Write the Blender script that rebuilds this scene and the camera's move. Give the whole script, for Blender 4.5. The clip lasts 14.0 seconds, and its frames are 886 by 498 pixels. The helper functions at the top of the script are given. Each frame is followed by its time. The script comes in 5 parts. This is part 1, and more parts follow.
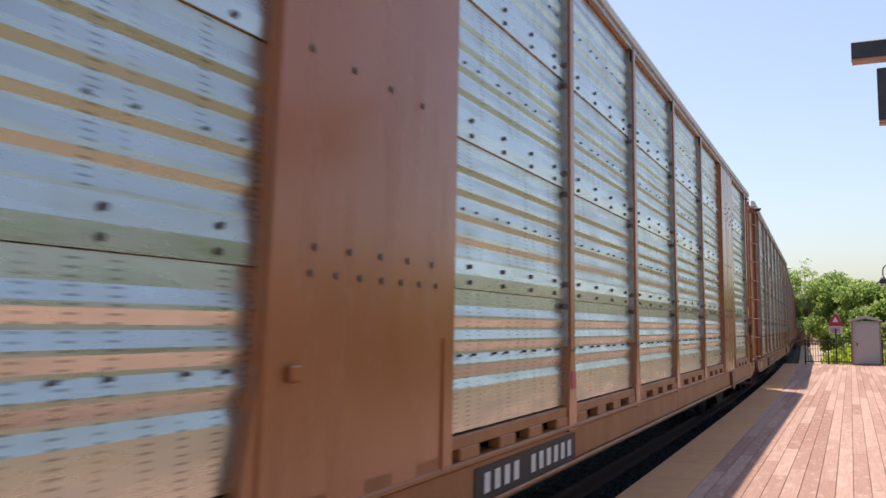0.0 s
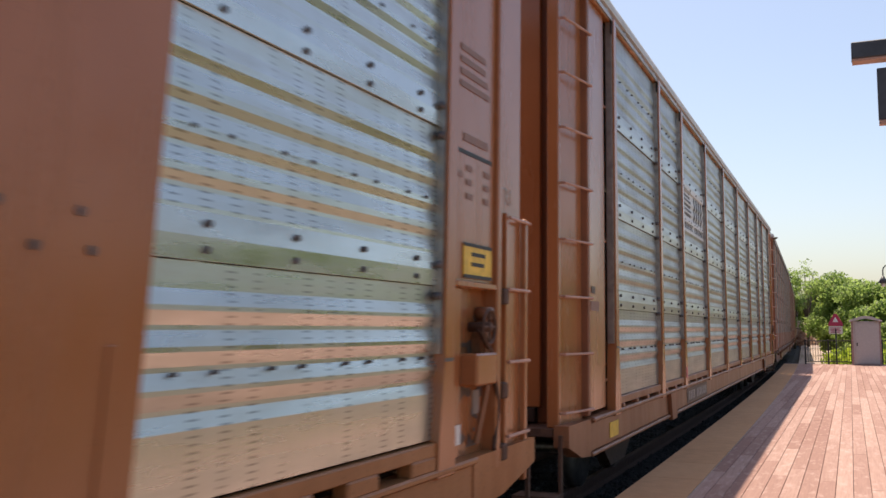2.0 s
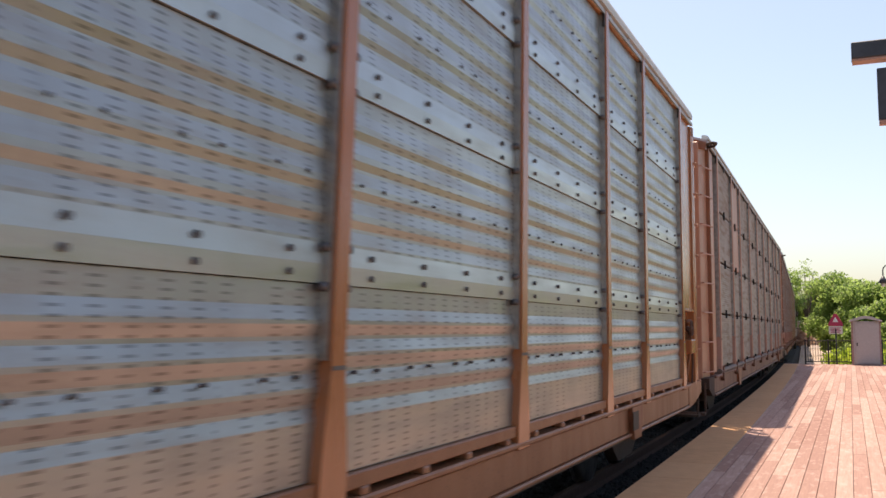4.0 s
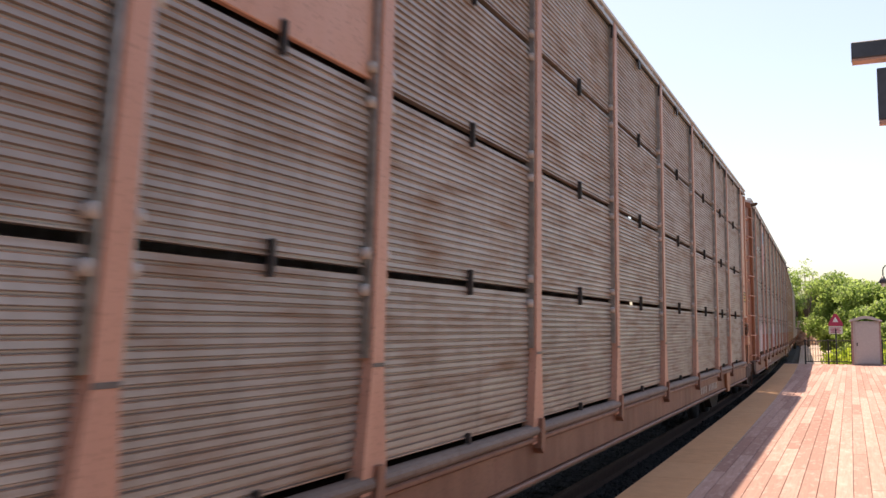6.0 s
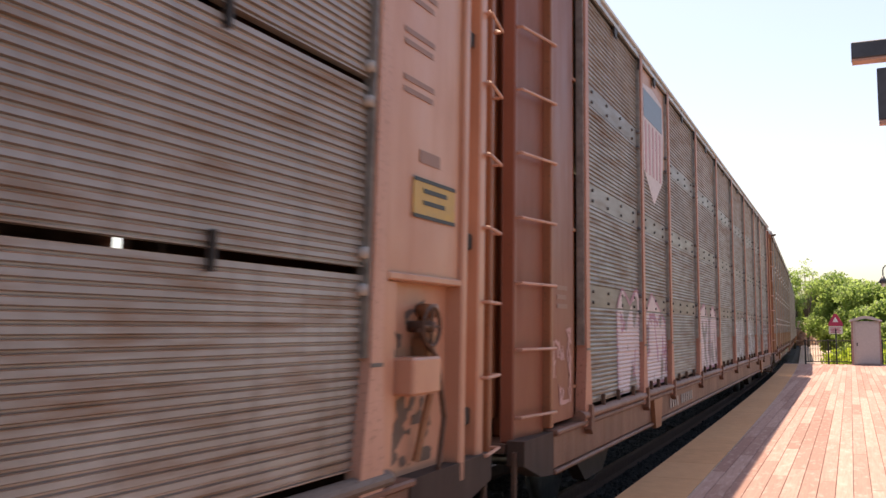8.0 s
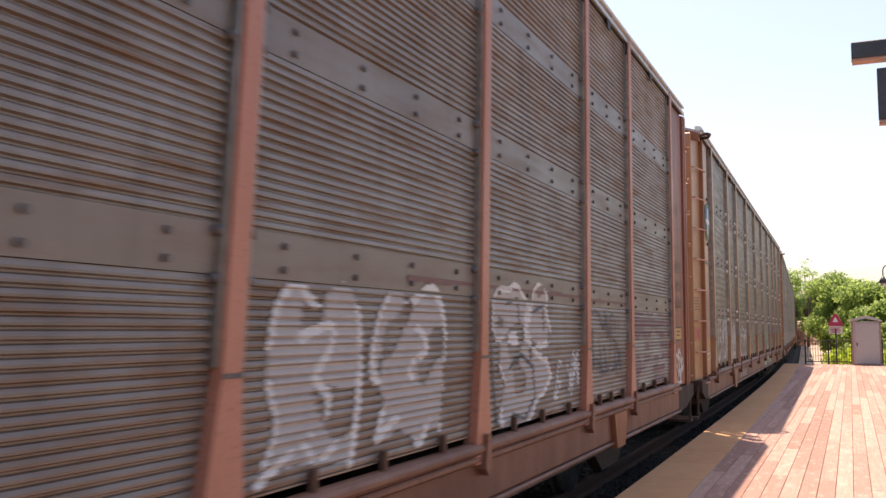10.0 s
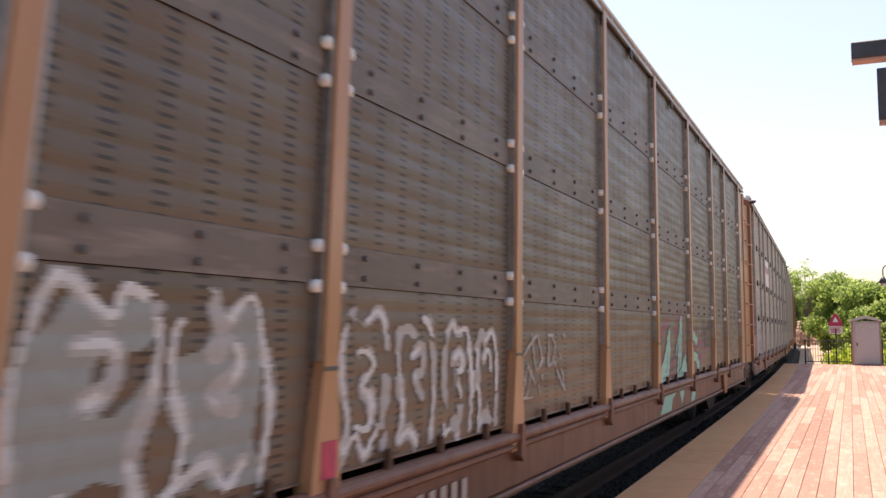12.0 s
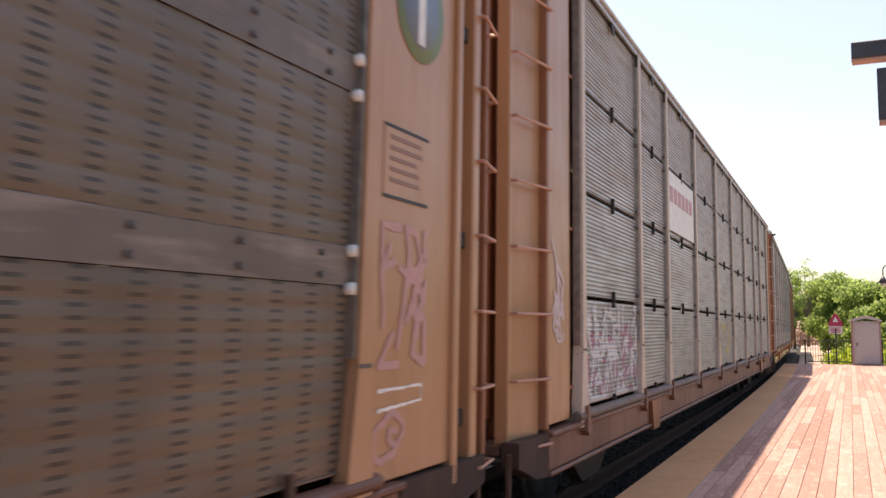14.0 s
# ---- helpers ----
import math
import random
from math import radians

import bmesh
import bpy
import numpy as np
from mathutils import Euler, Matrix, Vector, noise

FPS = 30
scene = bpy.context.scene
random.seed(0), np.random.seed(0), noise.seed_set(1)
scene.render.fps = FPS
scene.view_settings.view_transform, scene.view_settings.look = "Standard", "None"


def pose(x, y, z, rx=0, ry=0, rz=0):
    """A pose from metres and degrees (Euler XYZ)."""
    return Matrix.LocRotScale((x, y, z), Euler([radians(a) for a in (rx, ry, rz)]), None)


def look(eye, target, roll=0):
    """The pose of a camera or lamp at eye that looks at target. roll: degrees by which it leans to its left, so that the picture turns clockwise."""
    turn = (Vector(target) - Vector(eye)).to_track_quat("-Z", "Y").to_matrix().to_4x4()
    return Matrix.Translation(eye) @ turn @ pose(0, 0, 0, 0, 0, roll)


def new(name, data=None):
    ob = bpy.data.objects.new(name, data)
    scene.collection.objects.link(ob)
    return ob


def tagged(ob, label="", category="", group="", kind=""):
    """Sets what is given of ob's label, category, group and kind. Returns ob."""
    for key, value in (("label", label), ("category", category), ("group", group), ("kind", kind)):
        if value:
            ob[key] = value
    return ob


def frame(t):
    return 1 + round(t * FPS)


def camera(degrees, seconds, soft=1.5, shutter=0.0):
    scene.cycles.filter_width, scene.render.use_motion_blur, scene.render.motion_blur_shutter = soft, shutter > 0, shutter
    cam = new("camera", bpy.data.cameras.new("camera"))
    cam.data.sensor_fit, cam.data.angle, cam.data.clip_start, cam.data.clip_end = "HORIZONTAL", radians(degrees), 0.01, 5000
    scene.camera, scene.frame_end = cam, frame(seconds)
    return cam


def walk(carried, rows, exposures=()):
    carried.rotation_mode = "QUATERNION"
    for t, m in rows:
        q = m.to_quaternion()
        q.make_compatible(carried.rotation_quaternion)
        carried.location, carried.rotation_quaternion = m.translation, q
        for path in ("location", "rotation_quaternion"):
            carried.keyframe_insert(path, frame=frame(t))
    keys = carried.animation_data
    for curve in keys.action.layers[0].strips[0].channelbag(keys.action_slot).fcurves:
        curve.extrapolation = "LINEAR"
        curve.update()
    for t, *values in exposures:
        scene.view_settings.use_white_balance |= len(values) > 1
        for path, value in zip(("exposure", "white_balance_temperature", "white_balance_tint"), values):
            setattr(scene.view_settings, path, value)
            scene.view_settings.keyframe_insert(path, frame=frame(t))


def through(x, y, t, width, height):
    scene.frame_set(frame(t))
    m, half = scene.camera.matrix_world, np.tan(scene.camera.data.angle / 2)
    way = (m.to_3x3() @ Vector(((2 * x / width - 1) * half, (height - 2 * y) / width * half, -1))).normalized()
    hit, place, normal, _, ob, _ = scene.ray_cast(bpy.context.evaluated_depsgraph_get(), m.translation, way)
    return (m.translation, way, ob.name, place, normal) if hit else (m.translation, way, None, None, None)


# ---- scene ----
# The eye stands 1.57 m above a boarded platform; +y runs along the track, z = 0 is the platform's top.
EYE = 1.57
RAIL = -0.33            # top of the rails
TRACK_X = -3.92         # centre line of the near track
BEND_Y, BEND_END, BEND_R = 15.0, 58.0, 1000.0   # the track bends gently to the left between these points

cam = camera(50.84, 14.0, soft=1.5, shutter=0.8)
# the clip's camera reads its sensor line by line, from the top
scene.cycles.rolling_shutter_type, scene.cycles.rolling_shutter_duration = "TOP", 0.25
STAND = pose(0, 0, EYE, 94.96, 0, 23.53) @ pose(0, 0, 0, 0, 0, -0.08)
walk(cam, [(0.0, STAND), (14.0, STAND)],
     exposures=[(0.0, 0.40, 7150, 14), (1.8, 0.38, 7400, 15), (2.4, 0.57, 7600, 15), (3.2, 0.63, 7650, 15), (4.2, 0.60, 7700, 15), (6.3, 0.86, 8000, 18), (10.5, 0.89, 8050, 19), (14.0, 0.90, 8050, 19)])

# ---- light ----
TO_SUN = Vector((-0.248, 0.30, 1.0)).normalized()
world = bpy.data.worlds.new("sky")
scene.world = world
world.use_nodes = True
wn = world.node_tree.nodes
sky = wn.new("ShaderNodeTexSky")
sky.sky_type = "NISHITA"
sky.sun_disc = False
sky.sun_elevation = math.asin(TO_SUN.z)
sky.sun_rotation = math.atan2(TO_SUN.x, TO_SUN.y)
sky.air_density, sky.dust_density, sky.ozone_density = 1.0, 2.0, 3.2
world.node_tree.links.new(sky.outputs[0], wn["Background"].inputs[0])
wn["Background"].inputs[1].default_value = 0.15
sun = new("sun", bpy.data.lights.new("sun", "SUN"))
sun.data.energy, sun.data.angle, sun.data.color = 5.0, radians(0.55), (1.0, 0.905, 0.79)
sun.matrix_basis = look(TO_SUN * 60, (0, 0, 0))


# ---- materials ----
class Nodes:
    """A small builder for node materials."""

    def __init__(self, name):
        self.mat = bpy.data.materials.new(name)
        self.mat.use_nodes = True
        self.nt = self.mat.node_tree
        self.bsdf = self.nt.nodes["Principled BSDF"]

    def add(self, kind, **values):
        node = self.nt.nodes.new(kind)
        for key, value in values.items():
            node.inputs[key.replace("_", " ")].default_value = value
        return node

    def link(self, a, b):
        self.nt.links.new(a, b)

    def coords(self, scale=(1, 1, 1), which="Object", shift=True):
        tc = self.nt.nodes.new("ShaderNodeTexCoord")
        mp = self.nt.nodes.new("ShaderNodeMapping")
        mp.inputs["Scale"].default_value = scale
        self.link(tc.outputs[which], mp.inputs[0])
        if shift:
            # each object takes its own stretch of the pattern
            cx = self.nt.nodes.new("ShaderNodeCombineXYZ")
            for k, far in enumerate((37.0, 91.0, 53.0)):
                self.link(self.math("MULTIPLY", self.random(), far), cx.inputs[k])
            self.link(cx.outputs[0], mp.inputs["Location"])
        return mp.outputs[0]

    def noise(self, vec, scale, detail=5.0, rough=0.55):
        n = self.add("ShaderNodeTexNoise", Scale=scale, Detail=detail, Roughness=rough)
        if vec is not None:
            self.link(vec, n.inputs["Vector"])
        return n.outputs["Fac"]

    def ramp(self, fac, *stops):
        r = self.nt.nodes.new("ShaderNodeValToRGB")
        e = r.color_ramp.elements
        while len(e) < len(stops):
            e.new(0.5)
        for el, (p, c) in zip(e, stops):
            el.position = p
            el.color = (*c, 1) if isinstance(c, tuple) else (c, c, c, 1)
        self.link(fac, r.inputs[0])
        return r.outputs[0]

    def mix(self, fac, a, b, blend="MIX"):
        m = self.nt.nodes.new("ShaderNodeMix")
        m.data_type, m.blend_type = "RGBA", blend
        for sock, val in ((m.inputs[0], fac), (m.inputs[6], a), (m.inputs[7], b)):
            if isinstance(val, (int, float)):
                sock.default_value = val
            elif isinstance(val, tuple):
                sock.default_value = (*val, 1)
            else:
                self.link(val, sock)
        return m.outputs[2]

    def math(self, op, a, b=0.0):
        m = self.nt.nodes.new("ShaderNodeMath")
        m.operation = op
        for sock, val in ((m.inputs[0], a), (m.inputs[1], b)):
            if isinstance(val, (int, float)):
                sock.default_value = val
            else:
                self.link(val, sock)
        return m.outputs[0]

    def split(self, vec):
        s = self.nt.nodes.new("ShaderNodeSeparateXYZ")
        self.link(vec, s.inputs[0])
        return s.outputs

    def random(self, island=False):
        if island:
            return self.nt.nodes.new("ShaderNodeNewGeometry").outputs["Random Per Island"]
        return self.nt.nodes.new("ShaderNodeObjectInfo").outputs["Random"]

    def finish(self, color, rough=0.6, metal=0.0, bump=None, strength=0.3, depth=0.01):
        for key, val in (("Base Color", color), ("Roughness", rough), ("Metallic", metal)):
            if isinstance(val, tuple):
                self.bsdf.inputs[key].default_value = (*val, 1)
            elif isinstance(val, (int, float)):
                self.bsdf.inputs[key].default_value = val
            else:
                self.link(val, self.bsdf.inputs[key])
        if bump is not None:
            b = self.add("ShaderNodeBump", Strength=strength, Distance=depth)
            self.link(bump, b.inputs["Height"])
            self.link(b.outputs[0], self.bsdf.inputs["Normal"])
        return self.mat


def painted(name, col, worn, rough=0.42, rust=0.58, streak=True):
    """Old railway paint: faded in patches, streaked from above, rusting in spots."""
    n = Nodes(name)
    v = n.coords((1, 1, 0.18) if streak else (1, 1, 1))
    big = n.noise(n.coords(), 0.9, 4)
    run = n.noise(v, 5.0, 6)
    fine = n.noise(n.coords(), 45.0, 4)
    c = n.mix(n.ramp(big, (0.35, 0.0), (0.7, 1.0)), col, worn)
    c = n.mix(n.ramp(run, (0.5, 0.0), (0.85, 0.22)), c, tuple(x * 0.55 for x in col))
    c = n.mix(n.ramp(fine, (rust, 0.0), (rust + 0.14, 0.7)), c, (0.09, 0.04, 0.02))
    r = n.ramp(run, (0.3, rough), (0.75, rough + 0.18))
    return n.finish(c, r, 0.0, fine, 0.05, 0.003)


def galvanised(name, col, stain, rust, rough=0.34, metal=0.75, slots=None, dirt=0.5, tint=0.12, deep=0.5):
    """Zinc-coated screen sheet: spangle, dirt runs, rust, and rows of punched slots."""
    n = Nodes(name)
    o = n.coords()
    big = n.noise(o, 1.3, 5)
    run = n.noise(n.coords((1, 1, 0.12)), 7.0, 6)
    row = n.noise(n.coords((1, 0.12, 1.0)), 11.0, 5)
    fine = n.noise(o, 60.0, 3)
    rnd = n.random()
    c = n.mix(n.ramp(big, (0.32, 0.0), (0.72, 1.0)), col, stain)
    c = n.mix(n.ramp(row, (0.5, 0.0), (0.72, dirt)), c, rust)
    c = n.mix(n.ramp(run, (0.52, 0.0), (0.8, dirt * 0.8)), c, tuple(x * 0.6 for x in stain))
    c = n.mix(n.math("MULTIPLY", rnd, tint * 2), c, tuple(x * 0.6 for x in col))
    r = n.ramp(row, (0.35, rough), (0.75, rough + 0.2))
    h = fine
    if slots:
        py, pz, ly, lz, keep = slots
        s = n.split(n.coords(shift=False))
        lane = n.math("MULTIPLY", n.math("SUBTRACT", n.noise(n.coords((1, 0.9, 0.6)), 1.1, 1), 0.5), 0.35)
        fy = n.math("FRACT", n.math("ADD", n.math("DIVIDE", s[1], py), lane))
        fz = n.math("FRACT", n.math("DIVIDE", s[2], pz))
        hole = n.math("MULTIPLY", n.math("LESS_THAN", fy, ly), n.math("LESS_THAN", fz, lz))
        patch = n.ramp(n.noise(n.coords((1, 1, 0.25)), 2.6, 2), (keep, 0.0), (keep + 0.06, 1.0))
        hole = n.math("MULTIPLY", hole, patch)
        c = n.mix(n.math("MULTIPLY", hole, deep), c, (0.035, 0.03, 0.027))
        h = n.math("SUBTRACT", fine, hole)
    return n.finish(c, r, metal, h, 0.15, 0.004)


def plain(name, col, rough=0.6, metal=0.0, vary=0.25, scale=12.0):
    n = Nodes(name)
    f = n.noise(n.coords(), scale, 5)
    c = n.mix(n.ramp(f, (0.3, 0.0), (0.7, 1.0)), tuple(x * (1 - vary) for x in col), tuple(min(1, x * (1 + vary)) for x in col))
    return n.finish(c, rough, metal, f, 0.1, 0.004)


def board_material():
    """Reddish composite deck boards: grain along the board, worn pale at the ends."""
    n = Nodes("deck_board")
    g = n.noise(n.coords((14, 0.7, 14)), 3.0, 6)
    blot = n.noise(n.coords((6, 1.6, 6)), 2.2, 5)
    rnd = n.random()
    c = n.mix(n.ramp(rnd, (0.0, 0.0), (1.0, 1.0)), (0.285, 0.172, 0.146), (0.45, 0.315, 0.275))
    c = n.mix(n.ramp(g, (0.35, 0.0), (0.75, 0.6)), c, (0.245, 0.15, 0.13))
    c = n.mix(n.ramp(blot, (0.52, 0.0), (0.75, 0.55)), c, (0.54, 0.41, 0.37))
    n.bsdf.inputs["Specular IOR Level"].default_value = 0.12
    return n.finish(c, 0.9, 0.0, g, 0.25, 0.003)


def strip_material():
    """Tan tactile tiles with a grid of raised domes, scuffed."""
    n = Nodes("tactile_tile")
    o = n.coords()
    s = n.split(n.coords(shift=False))
    dome = None
    for ax in (0, 1):
        w = n.math("SINE", n.math("MULTIPLY", s[ax], 2 * math.pi / 0.06))
        dome = w if dome is None else n.math("MULTIPLY", dome, w)
    dirt = n.noise(o, 6.0, 5)
    c = n.mix(n.ramp(dirt, (0.35, 0.0), (0.75, 1.0)), (0.47, 0.265, 0.14), (0.38, 0.215, 0.112))
    c = n.mix(n.math("MULTIPLY", n.random(), 0.3), c, (0.54, 0.33, 0.19))
    n.bsdf.inputs["Specular IOR Level"].default_value = 0.2
    return n.finish(c, 0.85, 0.0, dome, 0.5, 0.005)


def gravel_material(name, dark, light, scale=30.0):
    n = Nodes(name)
    o = n.coords()
    v = n.add("ShaderNodeTexVoronoi", Scale=scale)
    n.link(o, v.inputs["Vector"])
    big = n.noise(o, 0.6, 4)
    c = n.mix(n.ramp(v.outputs["Color"], (0.1, 0.0), (0.9, 1.0)), dark, light)
    c = n.mix(n.ramp(big, (0.4, 0.0), (0.7, 0.4)), c, tuple(x * 0.6 for x in dark))
    return n.finish(c, 0.9, 0.0, v.outputs["Distance"], 0.7, 0.03)


def leaf_material(name, a, b, through=(0.42, 0.55, 0.07)):
    n = Nodes(name)
    r = n.random(island=True)
    big = n.noise(n.coords(), 0.5, 3)
    c = n.mix(n.ramp(r, (0.0, 0.0), (1.0, 1.0)), a, b)
    c = n.mix(n.ramp(big, (0.4, 0.0), (0.65, 0.5)), c, tuple(x * 0.6 for x in a))
    n.bsdf.inputs["Subsurface Weight"].default_value = 0.0
    m = n.finish(c, 0.55)
    # leaves let light through
    tr = n.add("ShaderNodeBsdfTranslucent")
    mixed = n.nt.nodes.new("ShaderNodeMixShader")
    mixed.inputs[0].default_value = 0.6
    n.link(n.mix(0.65, c, through), tr.inputs[0])
    n.link(n.bsdf.outputs[0], mixed.inputs[1])
    n.link(tr.outputs[0], mixed.inputs[2])
    n.link(mixed.outputs[0], n.nt.nodes["Material Output"].inputs[0])
    return m


BROWN = painted("brown_paint", (0.345, 0.126, 0.048), (0.40, 0.155, 0.066), 0.16, 0.66)
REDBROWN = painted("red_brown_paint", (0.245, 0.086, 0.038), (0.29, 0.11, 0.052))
TAN = painted("tan_paint", (0.385, 0.195, 0.094), (0.455, 0.25, 0.14), 0.3, rust=0.66)
PINKTAN = painted("faded_pink_paint", (0.46, 0.235, 0.165), (0.53, 0.295, 0.22))
ROOFGREY = galvanised("roof_sheet", (0.55, 0.56, 0.57), (0.42, 0.40, 0.38), (0.3, 0.24, 0.2), 0.5, 0.4)
BRIGHT = galvanised("bright_screen", (0.66, 0.68, 0.64), (0.55, 0.57, 0.52), (0.42, 0.36, 0.25), 0.23, 0.93, (0.21, 0.032, 0.36, 0.30, 0.47), 0.2, deep=0.42)
SILVER = galvanised("dull_silver_screen", (0.45, 0.45, 0.43), (0.355, 0.35, 0.33), (0.32, 0.25, 0.19), 0.33, 0.85, (0.19, 0.036, 0.40, 0.32, 0.40), 0.3, deep=0.42)
BRIGHTBAND = galvanised("bright_lap", (0.68, 0.70, 0.67), (0.58, 0.60, 0.56), (0.42, 0.36, 0.25), 0.18, 0.92, None, 0.15)
SILVERBAND = galvanised("silver_lap", (0.51, 0.515, 0.495), (0.44, 0.445, 0.42), (0.36, 0.31, 0.25), 0.29, 0.88, None, 0.15)
TAUPE = galvanised("weathered_screen", (0.39, 0.33, 0.295), (0.275, 0.215, 0.18), (0.21, 0.105, 0.05), 0.42, 0.5, None, 0.8)
GREY = galvanised("grey_screen", (0.44, 0.43, 0.41), (0.34, 0.325, 0.305), (0.26, 0.19, 0.14), 0.38, 0.6, None, 0.45)
BROWNSCREEN = galvanised("brown_screen", (0.185, 0.138, 0.103), (0.125, 0.092, 0.067), (0.19, 0.092, 0.038), 0.40, 0.32, (0.30, 0.044, 0.32, 0.36, 0.33), 0.35, deep=0.8)
MIDSCREEN = galvanised("stained_screen", (0.29, 0.25, 0.22), (0.19, 0.15, 0.125), (0.19, 0.095, 0.045), 0.40, 0.5, None, 0.85)
ORANGE = painted("orange_brown_paint", (0.33, 0.128, 0.042), (0.38, 0.16, 0.06))
SILLPINK = painted("grimy_pink_paint", (0.145, 0.058, 0.034), (0.235, 0.11, 0.072), 0.5, 0.54)
INNERBROWN = painted("recess_shade_paint", (0.25, 0.10, 0.045), (0.30, 0.13, 0.065))
MAROON = painted("maroon_paint", (0.20, 0.055, 0.027), (0.25, 0.075, 0.04), rust=0.62)
PINKDIM = painted("dusty_pink_paint", (0.44, 0.20, 0.125), (0.52, 0.27, 0.18), 0.34, rust=0.66)
REDPOST = painted("faded_red_paint", (0.40, 0.16, 0.10), (0.46, 0.21, 0.15))
CREAM = painted("cream_paint", (0.52, 0.42, 0.34), (0.58, 0.48, 0.40))
BANDGREY = galvanised("grey_band", (0.25, 0.21, 0.185), (0.185, 0.15, 0.13), (0.2, 0.12, 0.085), 0.4, 0.4, None, 0.4)
BANDBROWN = galvanised("rubbed_band", (0.13, 0.098, 0.078), (0.19, 0.152, 0.128), (0.34, 0.28, 0.245), 0.45, 0.2, None, 0.75)
SILLBROWN = painted("grimy_brown_paint", (0.25, 0.10, 0.045), (0.30, 0.13, 0.062), 0.4)
RAILGRIME = painted("grimy_rail", (0.145, 0.105, 0.085), (0.19, 0.14, 0.115), 0.6, 0.52)
GREENSCREEN = galvanised("greenish_screen", (0.52, 0.52, 0.48), (0.42, 0.42, 0.38), (0.22, 0.16, 0.11), 0.45, 0.5, None, 0.5)


def sprayed(name, col):
    """Matt spray paint, thin and patchy."""
    n = Nodes(name)
    f = n.noise(n.coords(), 14.0, 5)
    c = n.mix(n.ramp(f, (0.3, 0.0), (0.75, 1.0)), col, tuple(x * 0.72 + 0.04 for x in col))
    return n.finish(c, 0.55, 0.0, f, 0.1, 0.003)


SPRAYWHITE = sprayed("white_spray", (0.62, 0.63, 0.62))
SPRAYDIM = sprayed("thin_white_spray", (0.40, 0.385, 0.37))
SPRAYGREY = sprayed("grey_spray", (0.40, 0.37, 0.35))
SPRAYPALE = sprayed("pale_pink_spray", (0.62, 0.50, 0.50))
SPRAYMAUVE = sprayed("mauve_spray", (0.40, 0.17, 0.24))
SPRAYPINK = sprayed("rose_spray", (0.52, 0.28, 0.26))
SPRAYRED = sprayed("red_spray", (0.145, 0.055, 0.05))
SPRAYBLACK = sprayed("black_spray", (0.06, 0.055, 0.06))
SPRAYTEAL = sprayed("teal_spray", (0.25, 0.58, 0.47))
SPRAYTEALGREY = sprayed("grey_green_spray", (0.27, 0.29, 0.27))
SPRAYMAGENTA = sprayed("magenta_spray", (0.25, 0.055, 0.11))
SPRAYYELLOW = sprayed("yellow_spray", (0.55, 0.45, 0.12))
EMBLEMGREY = sprayed("emblem_field", (0.78, 0.79, 0.77))
FAINT = sprayed("faded_stencil", (0.27, 0.13, 0.09))
SMUDGE = sprayed("dark_smudge", (0.10, 0.06, 0.045))
SPRAYGREEN = sprayed("emblem_green", (0.16, 0.27, 0.17))
DULLBLUE = sprayed("emblem_blue", (0.17, 0.24, 0.33))
SIGNPINK = sprayed("faded_pink_lettering", (0.55, 0.27, 0.29))
OCHRE = sprayed("ochre_plate", (0.50, 0.30, 0.07))
DIMWHITE = sprayed("worn_white_lettering", (0.42, 0.36, 0.32))
DARKSTEEL = plain("dark_steel", (0.035, 0.03, 0.028), 0.6, 0.3)
GRIME = painted("oily_grime", (0.035, 0.019, 0.013), (0.07, 0.035, 0.022), 0.75, 0.6)
STEEL = plain("worn_steel", (0.35, 0.33, 0.31), 0.4, 0.9)
RUSTSTEEL = plain("rusty_steel", (0.10, 0.052, 0.034), 0.75, 0.2)
ROOFPALE = painted("pale_roof_edge", (0.56, 0.56, 0.54), (0.66, 0.65, 0.63), 0.5, 0.66)
BOLT = plain("dark_bolt", (0.11, 0.10, 0.10), 0.5, 0.4)
YELLOW = plain("yellow_plate", (0.75, 0.48, 0.06), 0.5)
BLACK = plain("black_paint", (0.02, 0.02, 0.022), 0.55)
WHITE = plain("white_paint", (0.72, 0.71, 0.68), 0.55, 0.0, 0.12)
BOARD = board_material()
STRIP = strip_material()
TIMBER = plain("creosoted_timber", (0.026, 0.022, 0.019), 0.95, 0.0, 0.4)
CONCRETE = plain("concrete", (0.36, 0.33, 0.29), 0.85)
# ballast and loose stones near black: shade under the train put into their colour
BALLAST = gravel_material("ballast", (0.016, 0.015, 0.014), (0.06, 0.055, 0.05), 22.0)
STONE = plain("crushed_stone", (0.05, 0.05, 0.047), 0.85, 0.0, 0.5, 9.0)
PATHGRAVEL = gravel_material("pale_gravel", (0.34, 0.26, 0.21), (0.48, 0.39, 0.33), 40.0)
GRASS = leaf_material("grass_blade", (0.10, 0.18, 0.025), (0.20, 0.29, 0.05), (0.45, 0.58, 0.06))
SOIL = gravel_material("meadow_soil", (0.12, 0.105, 0.055), (0.175, 0.148, 0.082), 3.0)
LEAF = leaf_material("leaf", (0.13, 0.20, 0.045), (0.21, 0.31, 0.085), (0.46, 0.64, 0.19))
LEAFDARK = leaf_material("dark_leaf", (0.08, 0.14, 0.03), (0.16, 0.23, 0.05), (0.38, 0.5, 0.10))
DRYBRUSH = leaf_material("dry_brush", (0.44, 0.30, 0.25), (0.57, 0.42, 0.37), (0.7, 0.55, 0.42))
BARK = plain("bark", (0.11, 0.085, 0.06), 0.9)
SHEDPAINT = plain("shed_panel", (0.45, 0.415, 0.41), 0.5, 0.0, 0.06)
SHEDDARK = plain("shed_trim", (0.33, 0.21, 0.19), 0.6)
